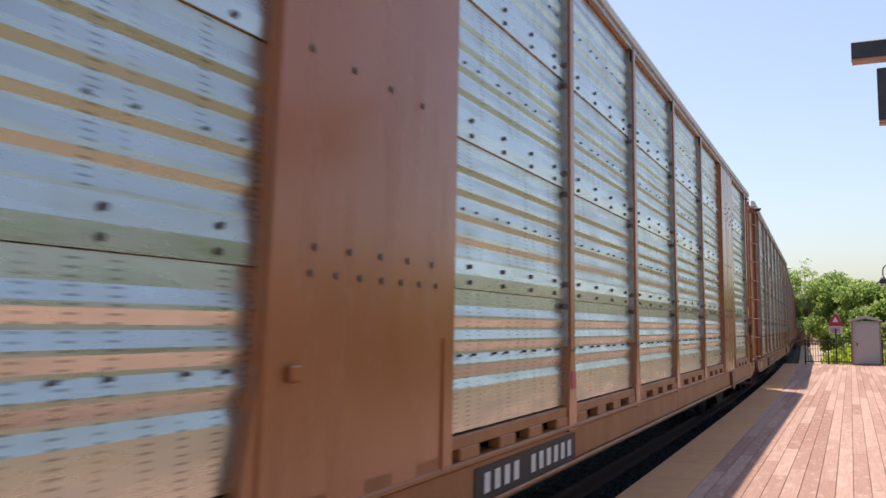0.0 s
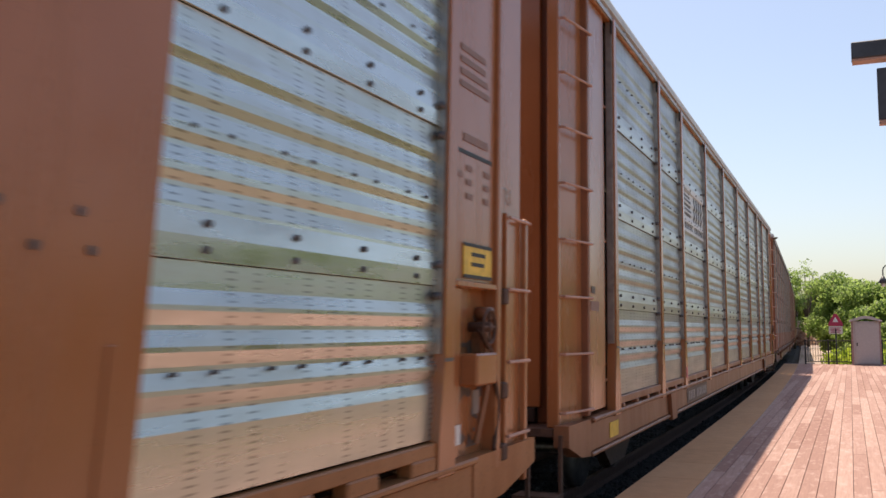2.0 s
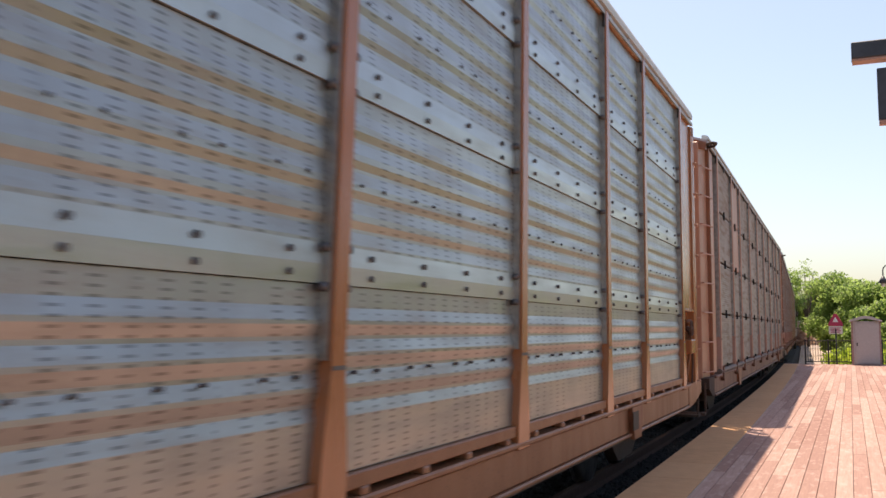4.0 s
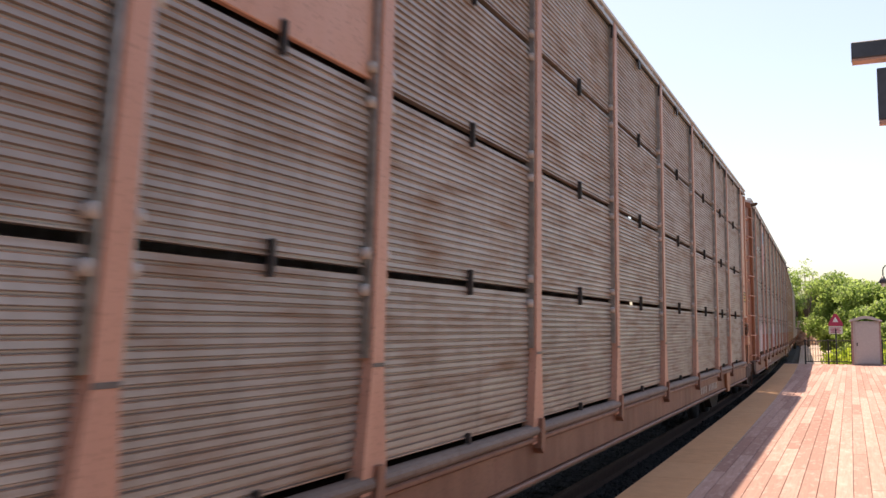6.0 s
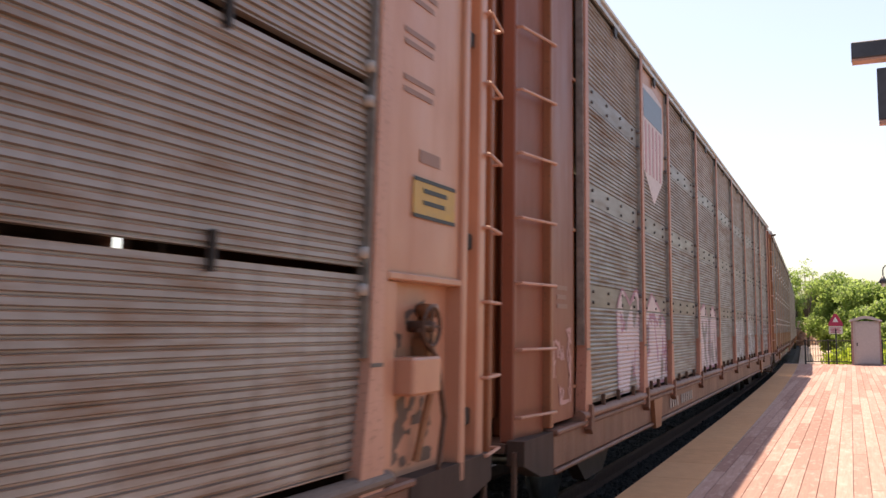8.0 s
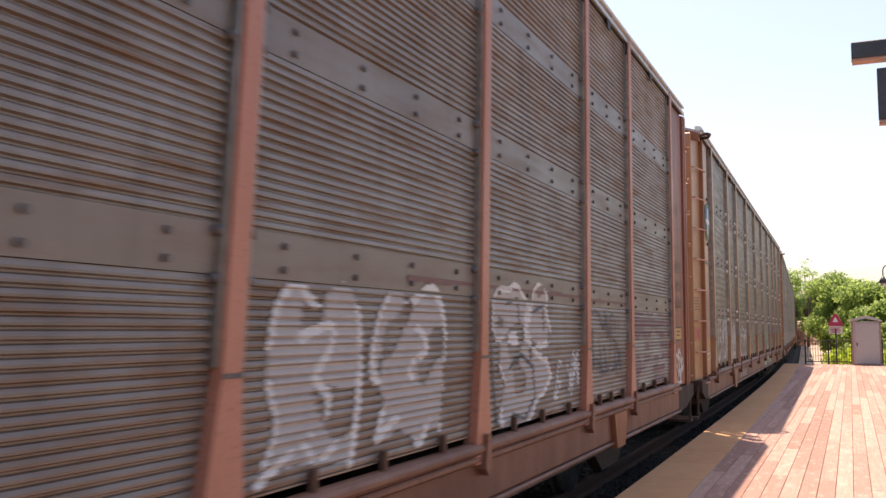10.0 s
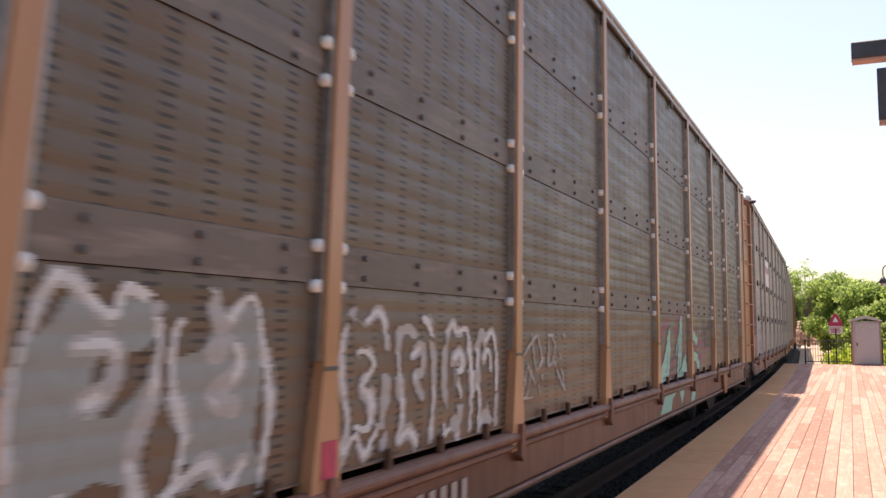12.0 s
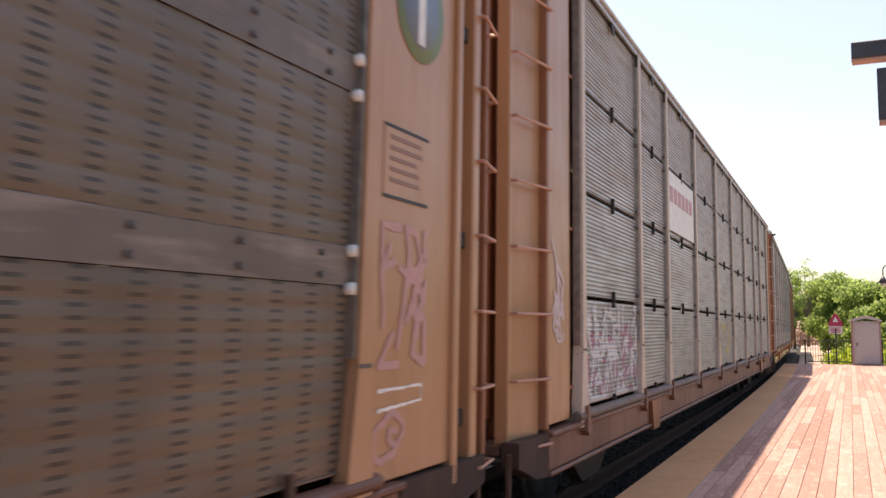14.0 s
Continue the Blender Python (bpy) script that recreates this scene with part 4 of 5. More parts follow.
blob = bubble(5.05, 2.02, 0.36, 0.26, 3, False) + bubble(5.75, 2.0, 0.30, 0.26, 5, False) + bubble(5.35, 1.50, 0.58, 0.36, 8, False) + throw_up(3.3, 1.70, 0.5, 0.45, 9) + throw_up(2.2, 1.7, 0.45, 0.45, 12)
inner_d = [[(4.95, 2.1), (5.2, 2.15), (5.25, 1.95)], [(5.6, 2.05), (5.85, 2.1), (5.9, 1.9)], [(5.0, 1.6), (5.3, 1.7), (5.6, 1.6), (5.65, 1.35), (5.4, 1.2), (5.1, 1.25)]]
in_blob = in_shape(*[b for b in blob if len(b) > 12])
spray(CAR_D, "band", SPRAYGREY, lambda y, z: in_blob(y, z) and noise.noise((y * 3, z * 3, 9)) > -0.2, 1.5, 6.6, 1.17, 2.5, "thin grey-white sprayed fill")
spray(CAR_D, "band", SPRAYWHITE, misted(near_lines(blob, 0.035)), 1.5, 6.6, 1.17, 2.5, "white sprayed outlines", 0.006)
spray(CAR_D, "band", SPRAYBLACK, near_lines(inner_d + [[(4.55, 2.2), (4.65, 1.6), (4.75, 1.2)]], 0.02), 4.4, 6.4, 1.17, 2.4, "dark sprayed strokes", 0.007)
spray(CAR_D, "band", SPRAYRED, near_lines([[(3.2, 2.21), (7.2, 2.22)], [(7.3, 2.2), (9.1, 2.2)]], 0.02), 3, 9.2, 2.1, 2.3, "thin red sprayed line", 0.006)
spray(CAR_D, "band", SPRAYWHITE, near_lines(scribble(6.2, 7.0, 1.3, 1.7, 5, 4), 0.018), 6.1, 7.1, 1.2, 1.8, "small white tag", 0.006)
spray(CAR_D, "band", SPRAYBLACK, near_lines(scribble(7.5, 8.8, 1.45, 2.1, 9, 14), 0.02), 7.4, 9.0, 1.3, 2.2, "faint dark sprayed tag", 0.006)
spray(CAR_D, "band", SPRAYRED, misted(near_lines([[(9.35, 1.2 + 0.075 * k), (12.05, 1.2 + 0.075 * k + 0.03 * (-1) ** k)] for k in range(13)], 0.034), 0.0, 2.4), 9.3, 12.05, 1.17, 2.2, "faded red sprayed smears", 0.006)
placard(CAR_D, 12.46, 13.0, 1.74, 1.93, OCHRE)
scrawl = []
for j, z in enumerate((2.84, 2.56, 2.30)):
    for k in range(4):
        scrawl += bubble(12.52 + k * 0.17, z + 0.02 * (k % 2), 0.05, 0.085, 61 + 4 * j + k, k % 2 == 0)
scrawl += [[(12.5, 3.42), (13.0, 3.44)], [(12.5, 3.16), (13.0, 3.18)], [(12.55, 3.66), (12.62, 3.82), (12.72, 3.64)], [(12.8, 3.64), (12.82, 3.84), (12.94, 3.72)]]
spray(CAR_D, "flat", SMUDGE, misted(near_lines(scrawl, 0.014), -0.45, 9.0), 12.36, 13.3, 2.1, 3.9, "rows of faded dark sprayed scrawl", -0.006, 0.010)
spray(CAR_D, "flat", SPRAYWHITE, near_lines(scribble(12.2, 12.4, 1.1, 2.05, 5, 31) + scribble(12.5, 13.1, 1.1, 1.6, 6, 33), 0.03), 12.16, 13.2, 1.08, 2.1, "white sprayed drips", 0.002, 0.012)

spray(CAR_D, "flat", SPRAYPINK, misted(near_lines(scribble(-13.05, -12.5, 1.25, 1.9, 7, 101), 0.025)), -13.1, -12.43, 1.2, 2.0, "pale red sprayed scrawl", -0.006, 0.012)
bars(CAR_D, -12.95, -12.6, 2.05, 2.3, 3, FAINT, 0.0, 0.003, 0.5, 102)

# fifth car: round emblem, sprayed forms
ring = part("emblem", rod(bmesh.new(), (SIDE + 0.013, -12.58, 3.90), (SIDE + 0.017, -12.58, 3.90), 0.35, 28), SPRAYGREEN, CAR_E, "round blue and white emblem with a green rim")
part("disc", rod(bmesh.new(), (SIDE + 0.0175, -12.58, 3.90), (SIDE + 0.020, -12.58, 3.90), 0.26, 28), DULLBLUE, ring)
part("cross", boxed(SIDE + 0.0205, SIDE + 0.023, -12.63, -12.53, 3.66, 4.14), EMBLEMGREY, ring)
part("cross", boxed(SIDE + 0.0205, SIDE + 0.0225, -12.80, -12.36, 3.86, 3.94), EMBLEMGREY, ring)
for dz in (0.42, -0.42):
    part("fixing", rod(bmesh.new(), (SIDE, -12.58, 3.90 + dz), (SIDE + 0.03, -12.58, 3.90 + dz), 0.03, 8), BOLT, CAR_E)
part("rail_seam", boxed(SIDE + 0.001, SIDE + 0.02, -13.14, -12.40, 3.10, 3.13), BOLT, CAR_E)
# on the splayed ladder back: a pink patch with a red sprayed cross, and stencilled rows
back = pose(SIDE - 0.101, -13.75, 0, 0, 0, -7.7)
tag = part("tag_plate", boxed(0, 0.004, 0.03, 0.34, 1.70, 1.95), REDPOST, CAR_E, "dull pink plate with a red sprayed cross", back)
for turn in (38, -38):
    part("stroke", boxed(0.0045, 0.007, -0.13, 0.13, -0.018, 0.018), SIGNRED, tag, place=pose(0, 0.185, 1.825, turn))
for k in range(5):
    part("text_bar", boxed(0, 0.003, 0.03, 0.32 - 0.04 * (k % 2), 2.44 - 0.05 * k, 2.465 - 0.05 * k), FAINT, CAR_E, place=back)
spray(CAR_E, "flat", SPRAYPINK, misted(near_lines(bubble(-12.95, 2.34, 0.09, 0.22, 51) + bubble(-12.62, 2.30, 0.10, 0.20, 53, False) + bubble(-12.98, 1.84, 0.08, 0.07, 52, False) + bubble(-12.78, 1.85, 0.08, 0.08, 54, False) + bubble(-12.58, 1.84, 0.07, 0.07, 55, False) + [[(-12.95, 2.0), (-12.85, 2.12), (-12.72, 2.5)]], 0.022), -0.35), -13.1, -12.43, 1.3, 2.7, "pale pink sprayed scrawl", -0.006, 0.012)
spray(CAR_E, "flat", WHITE, near_lines([[(-13.0, 1.45), (-12.52, 1.47), (-12.52, 1.38), (-13.0, 1.34)]], 0.012), -13.1, -12.43, 1.3, 1.55, "white stencilled frame", -0.006, 0.008)
letters = []
for k, (y, w) in enumerate(((-10.75, 0.42), (-9.85, 0.36), (-8.75, 0.34), (-8.0, 0.34), (-6.75, 0.26), (-6.1, 0.26), (-5.45, 0.24), (-4.9, 0.2))):
    letters += throw_up(y, 1.70 - 0.02 * k, w, 0.42 - 0.012 * k, 60 + k)
fill_e = in_shape(*[b for b in letters if len(b) > 30])
spray(CAR_E, "wave", SPRAYTEALGREY, lambda y, z: fill_e(y, z) and noise.noise((y * 2.2, z * 2.2, 5)) > 0.0, -11.4, -7.4, 1.17, 2.2, "thin grey-green sprayed fill")
spray(CAR_E, "wave", SPRAYDIM, misted(near_lines(letters, 0.06), -0.1), -11.5, -4.4, 1.17, 2.22, "hazy white overspray", 0.005)
spray(CAR_E, "wave", SPRAYWHITE, misted(near_lines(letters, 0.026), -0.12, 3.5), -11.5, -4.4, 1.17, 2.22, "white sprayed outlines", 0.006)
spray(CAR_E, "wave", SPRAYDIM, misted(near_lines(scribble(-11.95, -11.2, 1.3, 2.15, 9, 71) + scribble(-4.1, -2.9, 1.35, 1.85, 8, 72), 0.018)), -12.0, -2.8, 1.2, 2.2, "white sprayed tags", 0.006)
plate(CAR_E, "paint_mark", -7.28, -7.14, 1.18, 1.36, SIGNRED, "red paint dab", 0.072, 0.003)
TEAL_SHAPES = [[(1.62, 1.0), (1.75, 1.3), (2.15, 1.52), (2.45, 1.86), (2.62, 1.98), (2.66, 1.6), (2.52, 1.3), (2.35, 1.18), (2.2, 1.17)],
               [(3.1, 1.17), (3.28, 1.5), (3.35, 1.75), (3.5, 2.02), (3.62, 2.2), (3.72, 2.0), (3.62, 1.6), (3.55, 1.17)], [(3.05, 1.45), (3.1, 1.62), (3.4, 1.9), (3.38, 1.78), (3.15, 1.5)],
               [(2.85, 1.17), (3.5, 1.3), (4.0, 1.55), (4.1, 1.25), (3.9, 1.17)],
               [(4.5, 1.5), (4.62, 1.78), (4.9, 1.88), (5.2, 1.78), (5.35, 1.9), (5.28, 1.68), (5.1, 1.6), (4.95, 1.72), (4.8, 1.68), (4.85, 1.55), (5.25, 1.5), (5.5, 1.3), (5.45, 1.17), (5.25, 1.17), (5.2, 1.32), (4.8, 1.38), (4.6, 1.3)]]
spray(CAR_E, "wave", SPRAYMAGENTA, misted(near_lines([t + t[:1] for t in TEAL_SHAPES] + [[(2.0, 1.85), (2.5, 2.05), (2.7, 1.4), (3.2, 1.3)], [(3.0, 1.8), (3.4, 2.1)], [(4.1, 1.7), (4.5, 1.2)], [(5.6, 1.4), (6.4, 1.55)], [(5.4, 1.65), (6.6, 1.7)]], 0.085), -0.05, 4.0), 1.5, 7.0, 1.17, 2.22, "magenta sprayed shadow", 0.003)
spray(CAR_E, "wave", SPRAYTEAL, in_shape(*TEAL_SHAPES), 1.55, 5.7, 1.17, 2.22, "teal sprayed letter forms", 0.006)
spray(CAR_E, "wave", SPRAYBLACK, near_lines(scribble(5.8, 6.8, 1.6, 2.05, 8, 80) + [[(2.6, 1.3), (3.05, 1.35)], [(2.6, 1.45), (3.1, 1.5)], [(4.1, 1.4), (4.4, 1.45)]], 0.03), 2.5, 7.0, 1.2, 2.2, "dark sprayed strokes", 0.007)
spray(CAR_E, "wave", SPRAYBLACK, misted(near_lines([t + t[:1] for t in TEAL_SHAPES] + [[(2.3, 1.3), (2.5, 1.75)], [(3.35, 1.2), (3.55, 1.95)], [(4.7, 1.6), (4.85, 1.8)], [(4.75, 1.33), (5.3, 1.4)]], 0.016), -0.15, 3.0), 1.5, 5.7, 1.17, 2.24, "dark broken outlines", 0.009)
spray(CAR_E, "flat", SPRAYTEAL, in_shape([(1.65, 0.74), (2.0, 0.98), (3.0, 0.98), (2.6, 0.9), (2.5, 0.74)], [(3.2, 0.98), (3.7, 0.98), (3.45, 0.76)], [(4.3, 0.74), (4.5, 0.98), (4.9, 0.98), (4.7, 0.74)]), 1.6, 5.0, 0.73, 0.985, "teal sprayed paint on the sill", 0.022)
car_number(CAR_E, -7.2, -5.3, 0.76, 0.92, DIMWHITE, 10)
ring2 = part("emblem", rod(bmesh.new(), (SIDE + 0.003, 12.80, 3.92), (SIDE + 0.007, 12.80, 3.92), 0.35, 28), SPRAYGREEN, CAR_E, "round blue and white emblem with a green rim")
part("disc", rod(bmesh.new(), (SIDE + 0.0075, 12.80, 3.92), (SIDE + 0.010, 12.80, 3.92), 0.26, 28), DULLBLUE, ring2)
part("cross", boxed(SIDE + 0.0105, SIDE + 0.013, 12.75, 12.85, 3.68, 4.16), WHITE, ring2)
stencil = plate(CAR_E, "stencil_panel", 12.34, 12.95, 2.66, 3.10, TAN, "stencilled data panel in a dark frame", 0.002, 0.003)
for za in (2.66, 3.08):
    part("border", boxed(SIDE + 0.0055, SIDE + 0.008, 12.34, 12.95, za, za + 0.02), BLACK, stencil)
bars(stencil, 12.42, 12.88, 2.72, 3.04, 5, FAINT, 0.0, 0.0055, 0.6, 88)
spray(CAR_E, "flat", SPRAYPINK, near_lines(scribble(12.35, 12.95, 1.7, 2.5, 9, 90) + bubble(12.5, 1.3, 0.16, 0.13, 91), 0.03), 12.2, 13.1, 1.1, 2.55, "pale pink sprayed scrawl", -0.006, 0.012)
spray(CAR_E, "flat", WHITE, near_lines([[(12.36, 1.56), (12.92, 1.57)], [(12.36, 1.45), (12.92, 1.48)], [(12.92, 1.57), (12.92, 1.48)]], 0.012), 12.3, 13.0, 1.4, 1.62, "white stencilled frame", -0.006, 0.008)

# sixth car: a white and pink panel in one bay, white scrawl low on the first bay
poster = part("painted_panel", boxed(SIDE + 0.03, SIDE + 0.036, -7.08, -4.5, 3.38, 4.28), WHITE, CAR_F, "white panel with pink lettering")
for k in range(6):
    part("text_bar", boxed(SIDE + 0.037, SIDE + 0.04, -6.9 + k * 0.38, -6.62 + k * 0.38, 3.82, 4.06), SIGNPINK, poster)
spray(CAR_F, "fine", SPRAYMAUVE, misted(in_shape([(-11.9, 1.2), (-11.9, 1.75), (-11.3, 1.95), (-10.6, 1.8), (-9.9, 1.98), (-9.4, 1.6), (-9.4, 1.2)]), -0.1, 4.0), -11.95, -9.35, 1.18, 2.2, "faded rose sprayed ground", 0.003)
spray(CAR_F, "fine", SPRAYWHITE, near_lines(scribble(-11.9, -9.4, 1.6, 2.16, 15, 95) + scribble(-11.9, -9.4, 1.19, 1.7, 16, 96), 0.04), -11.95, -9.3, 1.18, 2.2, "dense white sprayed scrawl", 0.007)
spray(CAR_F, "flat", SPRAYPALE, near_lines(scribble(-13.0, -12.6, 1.8, 2.7, 6, 97), 0.025), -13.1, -12.45, 1.6, 2.8, "pale sprayed scrawl", -0.006, 0.012)
spray(CAR_F, "fine", SPRAYYELLOW, near_lines(scribble(-1.0, 1.0, 1.3, 2.0, 6, 98), 0.06), -1.3, 1.3, 1.2, 2.2, "yellow sprayed tag")


# ---- ground, track, platform ----
def slab(name, x0, x1, y0, y1, z0, z1, mat, label, category, bevel=0.0):
    return tagged(part(name, boxed(x0, x1, y0, y1, z0, z1, bevel=bevel), mat), label, category, kind="structure")


def ground_sheet():
    bm = bmesh.new()
    xs = [-2000, -400, -120, -60, -30, -12, -8, -7.9, 8, 20, 60, 150, 500, 2000]
    ys = [-2000, -300, -60, -20, 0, 20, 40, 47, 60, 80, 120, 200, 500, 2500]
    grid = [[bm.verts.new((x, y, -0.80)) for x in xs] for y in ys]
    for j in range(len(ys) - 1):
        for i in range(len(xs) - 1):
            bm.faces.new((grid[j][i], grid[j][i + 1], grid[j + 1][i + 1], grid[j + 1][i]))
    return tagged(part("ground", bm, SOIL), "dry grassy ground reaching to the horizon", "ground", kind="structure")


ground_sheet()


def swept(profile, y0, y1, step):
    """Sweep a cross profile (x from the track centre, z) along the track's line."""
    bm = bmesh.new()
    rings = []
    n = max(2, int((y1 - y0) / step) + 1)
    for k in range(n):
        x, y, a = on_track(y0 + (y1 - y0) * k / (n - 1))
        rings.append([bm.verts.new((x + px * math.cos(a), y + px * math.sin(a), pz)) for px, pz in profile])
    m = len(profile)
    for r, q in zip(rings, rings[1:]):
        for i in range(m):
            bm.faces.new((r[i], r[(i + 1) % m], q[(i + 1) % m], q[i]))
    bm.faces.new(rings[0])
    bm.faces.new(rings[-1][::-1])
    return bm


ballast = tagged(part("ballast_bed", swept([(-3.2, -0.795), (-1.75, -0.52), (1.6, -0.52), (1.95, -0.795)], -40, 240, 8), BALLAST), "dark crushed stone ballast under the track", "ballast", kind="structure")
tagged(part("gravel_path", swept([(2.0, -0.79), (2.0, -0.5), (4.9, -0.42), (5.4, -0.79)], 46.4, 170, 6), PATHGRAVEL), "pale gravel strip running beside the track", "path", kind="structure")
for sx in (-0.7525, 0.7525):
    prof = [(sx - 0.07, -0.50), (sx + 0.07, -0.50), (sx + 0.012, -0.47), (sx + 0.035, RAIL - 0.03), (sx + 0.035, RAIL), (sx - 0.035, RAIL), (sx - 0.035, RAIL - 0.03), (sx - 0.012, -0.47)]
    tagged(part("rail", swept(prof, -40, 240, 6), RUSTSTEEL), "steel running rail spiked to timber ties", "rail", kind="structure", group="rails")

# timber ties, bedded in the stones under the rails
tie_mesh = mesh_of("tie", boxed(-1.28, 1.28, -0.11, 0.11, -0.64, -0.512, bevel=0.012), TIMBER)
for k in range(150):
    m = car_pose(-10 + k * 0.53)
    part("tie", tie_mesh, None, ballast, place=pose(m.translation.x, m.translation.y, 0) @ m.to_3x3().to_4x4())

P_END = 46.0
EDGE, STRIP_IN = -2.075, -1.455
PLAT_R = 2.9


def swerve(y):
    """How far the platform's edge has turned to the left, along with the track, at the distance y."""
    return 0.006 * (y - 9.0) + max(0.0, y - 9.0) ** 2 / 2400


def edged(name, x0, x1, z0, z1, mat, parent=None):
    """A slab whose left side (and right one, where x1 is left of the boards) follows the platform's bend."""
    ys = [-30 + 39 * k / 2 for k in range(3)] + [9 + 37 * k / 20 for k in range(1, 21)]
    right = [(x1 - (swerve(y) if x1 < 0 else 0.0), y) for y in ys[::-1]]
    return part(name, prism(bmesh.new(), [(x0 - swerve(y), y) for y in ys] + right, 2, z0, z1), mat, parent)


tagged(edged("platform_base", EDGE + 0.02, PLAT_R, -0.79, -0.034, CONCRETE), "concrete platform base under the deck boards", "platform", kind="structure")


def tactile_strip():
    top = tagged(edged("tactile_strip", EDGE, STRIP_IN, 0.0015, 0.003, CONCRETE), "tan tactile warning strip along the platform edge", "warning strip", kind="structure")
    edged("edge_beam", EDGE, STRIP_IN - 0.30, -0.0335, 0.001, CONCRETE, top)
    me = mesh_of("tile", boxed(EDGE + 0.003, STRIP_IN - 0.003, 0.004, 1.216, 0.0035, 0.011, bevel=0.003), STRIP)
    for k in range(32):
        y = 6.5 + k * 1.22
        turn = math.degrees(math.atan2(swerve(y + 1.22) - swerve(y), 1.22))
        part("tile", me, None, top, place=pose(-swerve(y), y, random.uniform(-0.0006, 0.0006), 0, 0, turn))
    rest = bmesh.new()
    prism(rest, [(x - swerve(y), y) for x, y in ((EDGE, -30), (EDGE, 6.49), (STRIP_IN, 6.49), (STRIP_IN, -30))], 2, 0.0035, 0.011)
    part("tile_rest", rest, STRIP, top)


tactile_strip()


def deck_boards():
    deck = tagged(edged("platform_deck", STRIP_IN - 0.29, PLAT_R, -0.0335, -0.031, DARKSTEEL), "reddish deck boards laid along the platform", "deck", kind="structure")
    w, gap = 0.157, 0.005
    rest = bmesh.new()
    lengths = {}
    count = 0
    x = STRIP_IN - 1.0
    rng = random.Random(4)
    while x + w < PLAT_R:
        # boards that run out under the strip where the edge turns away
        start = -30.0
        if x < STRIP_IN:
            start = next((q for q in np.arange(6.0, P_END, 0.25) if STRIP_IN - swerve(q) - 0.2 < x), P_END)
        y = first = max(start, 4.0 + rng.uniform(-3.6, 0))
        while y < P_END - 0.05:
            ln = rng.choice((2.44, 3.66, 3.66, 4.88))
            ln = min(ln, P_END - y)
            if ln > 0.3:
                if x < 1.35 and y > 2.0 and count < 300:
                    key = round(ln, 2)
                    if key not in lengths:
                        lengths[key] = mesh_of("board", boxed(0, w, 0.002, ln - 0.002, -0.030, 0.0, bevel=0.003), BOARD)
                    part("board", lengths[key], None, deck, place=pose(x, y, rng.uniform(-0.0012, 0.0012)))
                    count += 1
                else:
                    box(rest, x, x + w, y + 0.002, y + ln - 0.002, -0.030, 0.0)
            y += ln
        if start < 0:
            box(rest, x, x + w, -30, first - 0.002, -0.030, 0.0)
        x += w + gap
    tagged(part("deck_rest", rest, BOARD, deck), kind="stuff")


# loose crushed stone between the near rail and the platform
def loose_stones():
    rng = np.random.default_rng(17)
    n = 26000
    y = 3.0 + 45.0 * rng.random(n) ** 1.3
    off = np.where(rng.random(n) < 0.75, rng.uniform(0.85, 1.62, n), rng.uniform(-0.66, 0.66, n))
    z = -0.515 - np.maximum(0, off - 1.45) * 0.5 + rng.uniform(-0.012, 0.03, n)
    r = 0.016 + 0.022 * rng.random(n)
    d = rng.normal(size=(n, 6, 3)) * 0.25 + np.array([(1, 0, 0), (-1, 0, 0), (0, 1, 0), (0, -1, 0), (0, 0, 0.75), (0, 0, -0.75)])
    x0 = np.array([on_track(v)[0] for v in y])
    v = np.stack([x0 + off, y, z], 1)[:, None, :] + d * r[:, None, None]
    f = np.array([(0, 2, 4), (2, 1, 4), (1, 3, 4), (3, 0, 4), (2, 0, 5), (1, 2, 5), (3, 1, 5), (0, 3, 5)])
    me = bpy.data.meshes.new("stones")
    me.from_pydata(v.reshape(-1, 3).tolist(), [], (f[None] + 6 * np.arange(n)[:, None, None]).reshape(-1, 3).tolist())
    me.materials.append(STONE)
    tagged(new("ballast_stones", me), "loose dark crushed stones beside the rails", "ballast", kind="stuff")


loose_stones()

# oil and rust that has run down below the hand brakes
STAIN = [(12.45, 2.12), (12.62, 1.98), (13.02, 2.1), (13.1, 1.5), (13.16, 1.08), (12.5, 1.08), (12.62, 1.5)]
for k, c in enumerate((CAR_A, CAR_B, CAR_C)):
    spray(c, "flat", SMUDGE, misted(in_shape(STAIN), 0.10 + 0.03 * k, 9.0 + k), 12.4, 13.2, 1.06, 2.14, "dark oil stain below the hand brake", -0.090, 0.012)


# ---- platform end: fence, sign, shed ----
def fence(x0, x1, y):
    f = thing("fence", "black metal picket railing across the platform's end", "fence", pose(x0, y, 0))
    n = x1 - x0
    for z in (0.12, 1.06):
        part("rail_bar", boxed(0, n, -0.02, 0.02, z - 0.02, z + 0.02, bevel=0.004), FENCEBLACK, f)
    m = max(2, round(n / 0.105))
    me = mesh_of("picket", boxed(-0.009, 0.009, -0.009, 0.009, 0.12, 1.06), FENCEBLACK)
    for k in range(1, m):
        part("picket", me, None, f, place=pose(n * k / m, 0, 0))
    for k in range(3):
        part("fence_post", boxed(-0.032, 0.032, -0.032, 0.032, 0, 1.12, bevel=0.006), FENCEBLACK, f, place=pose(n * k / 2, 0, 0))


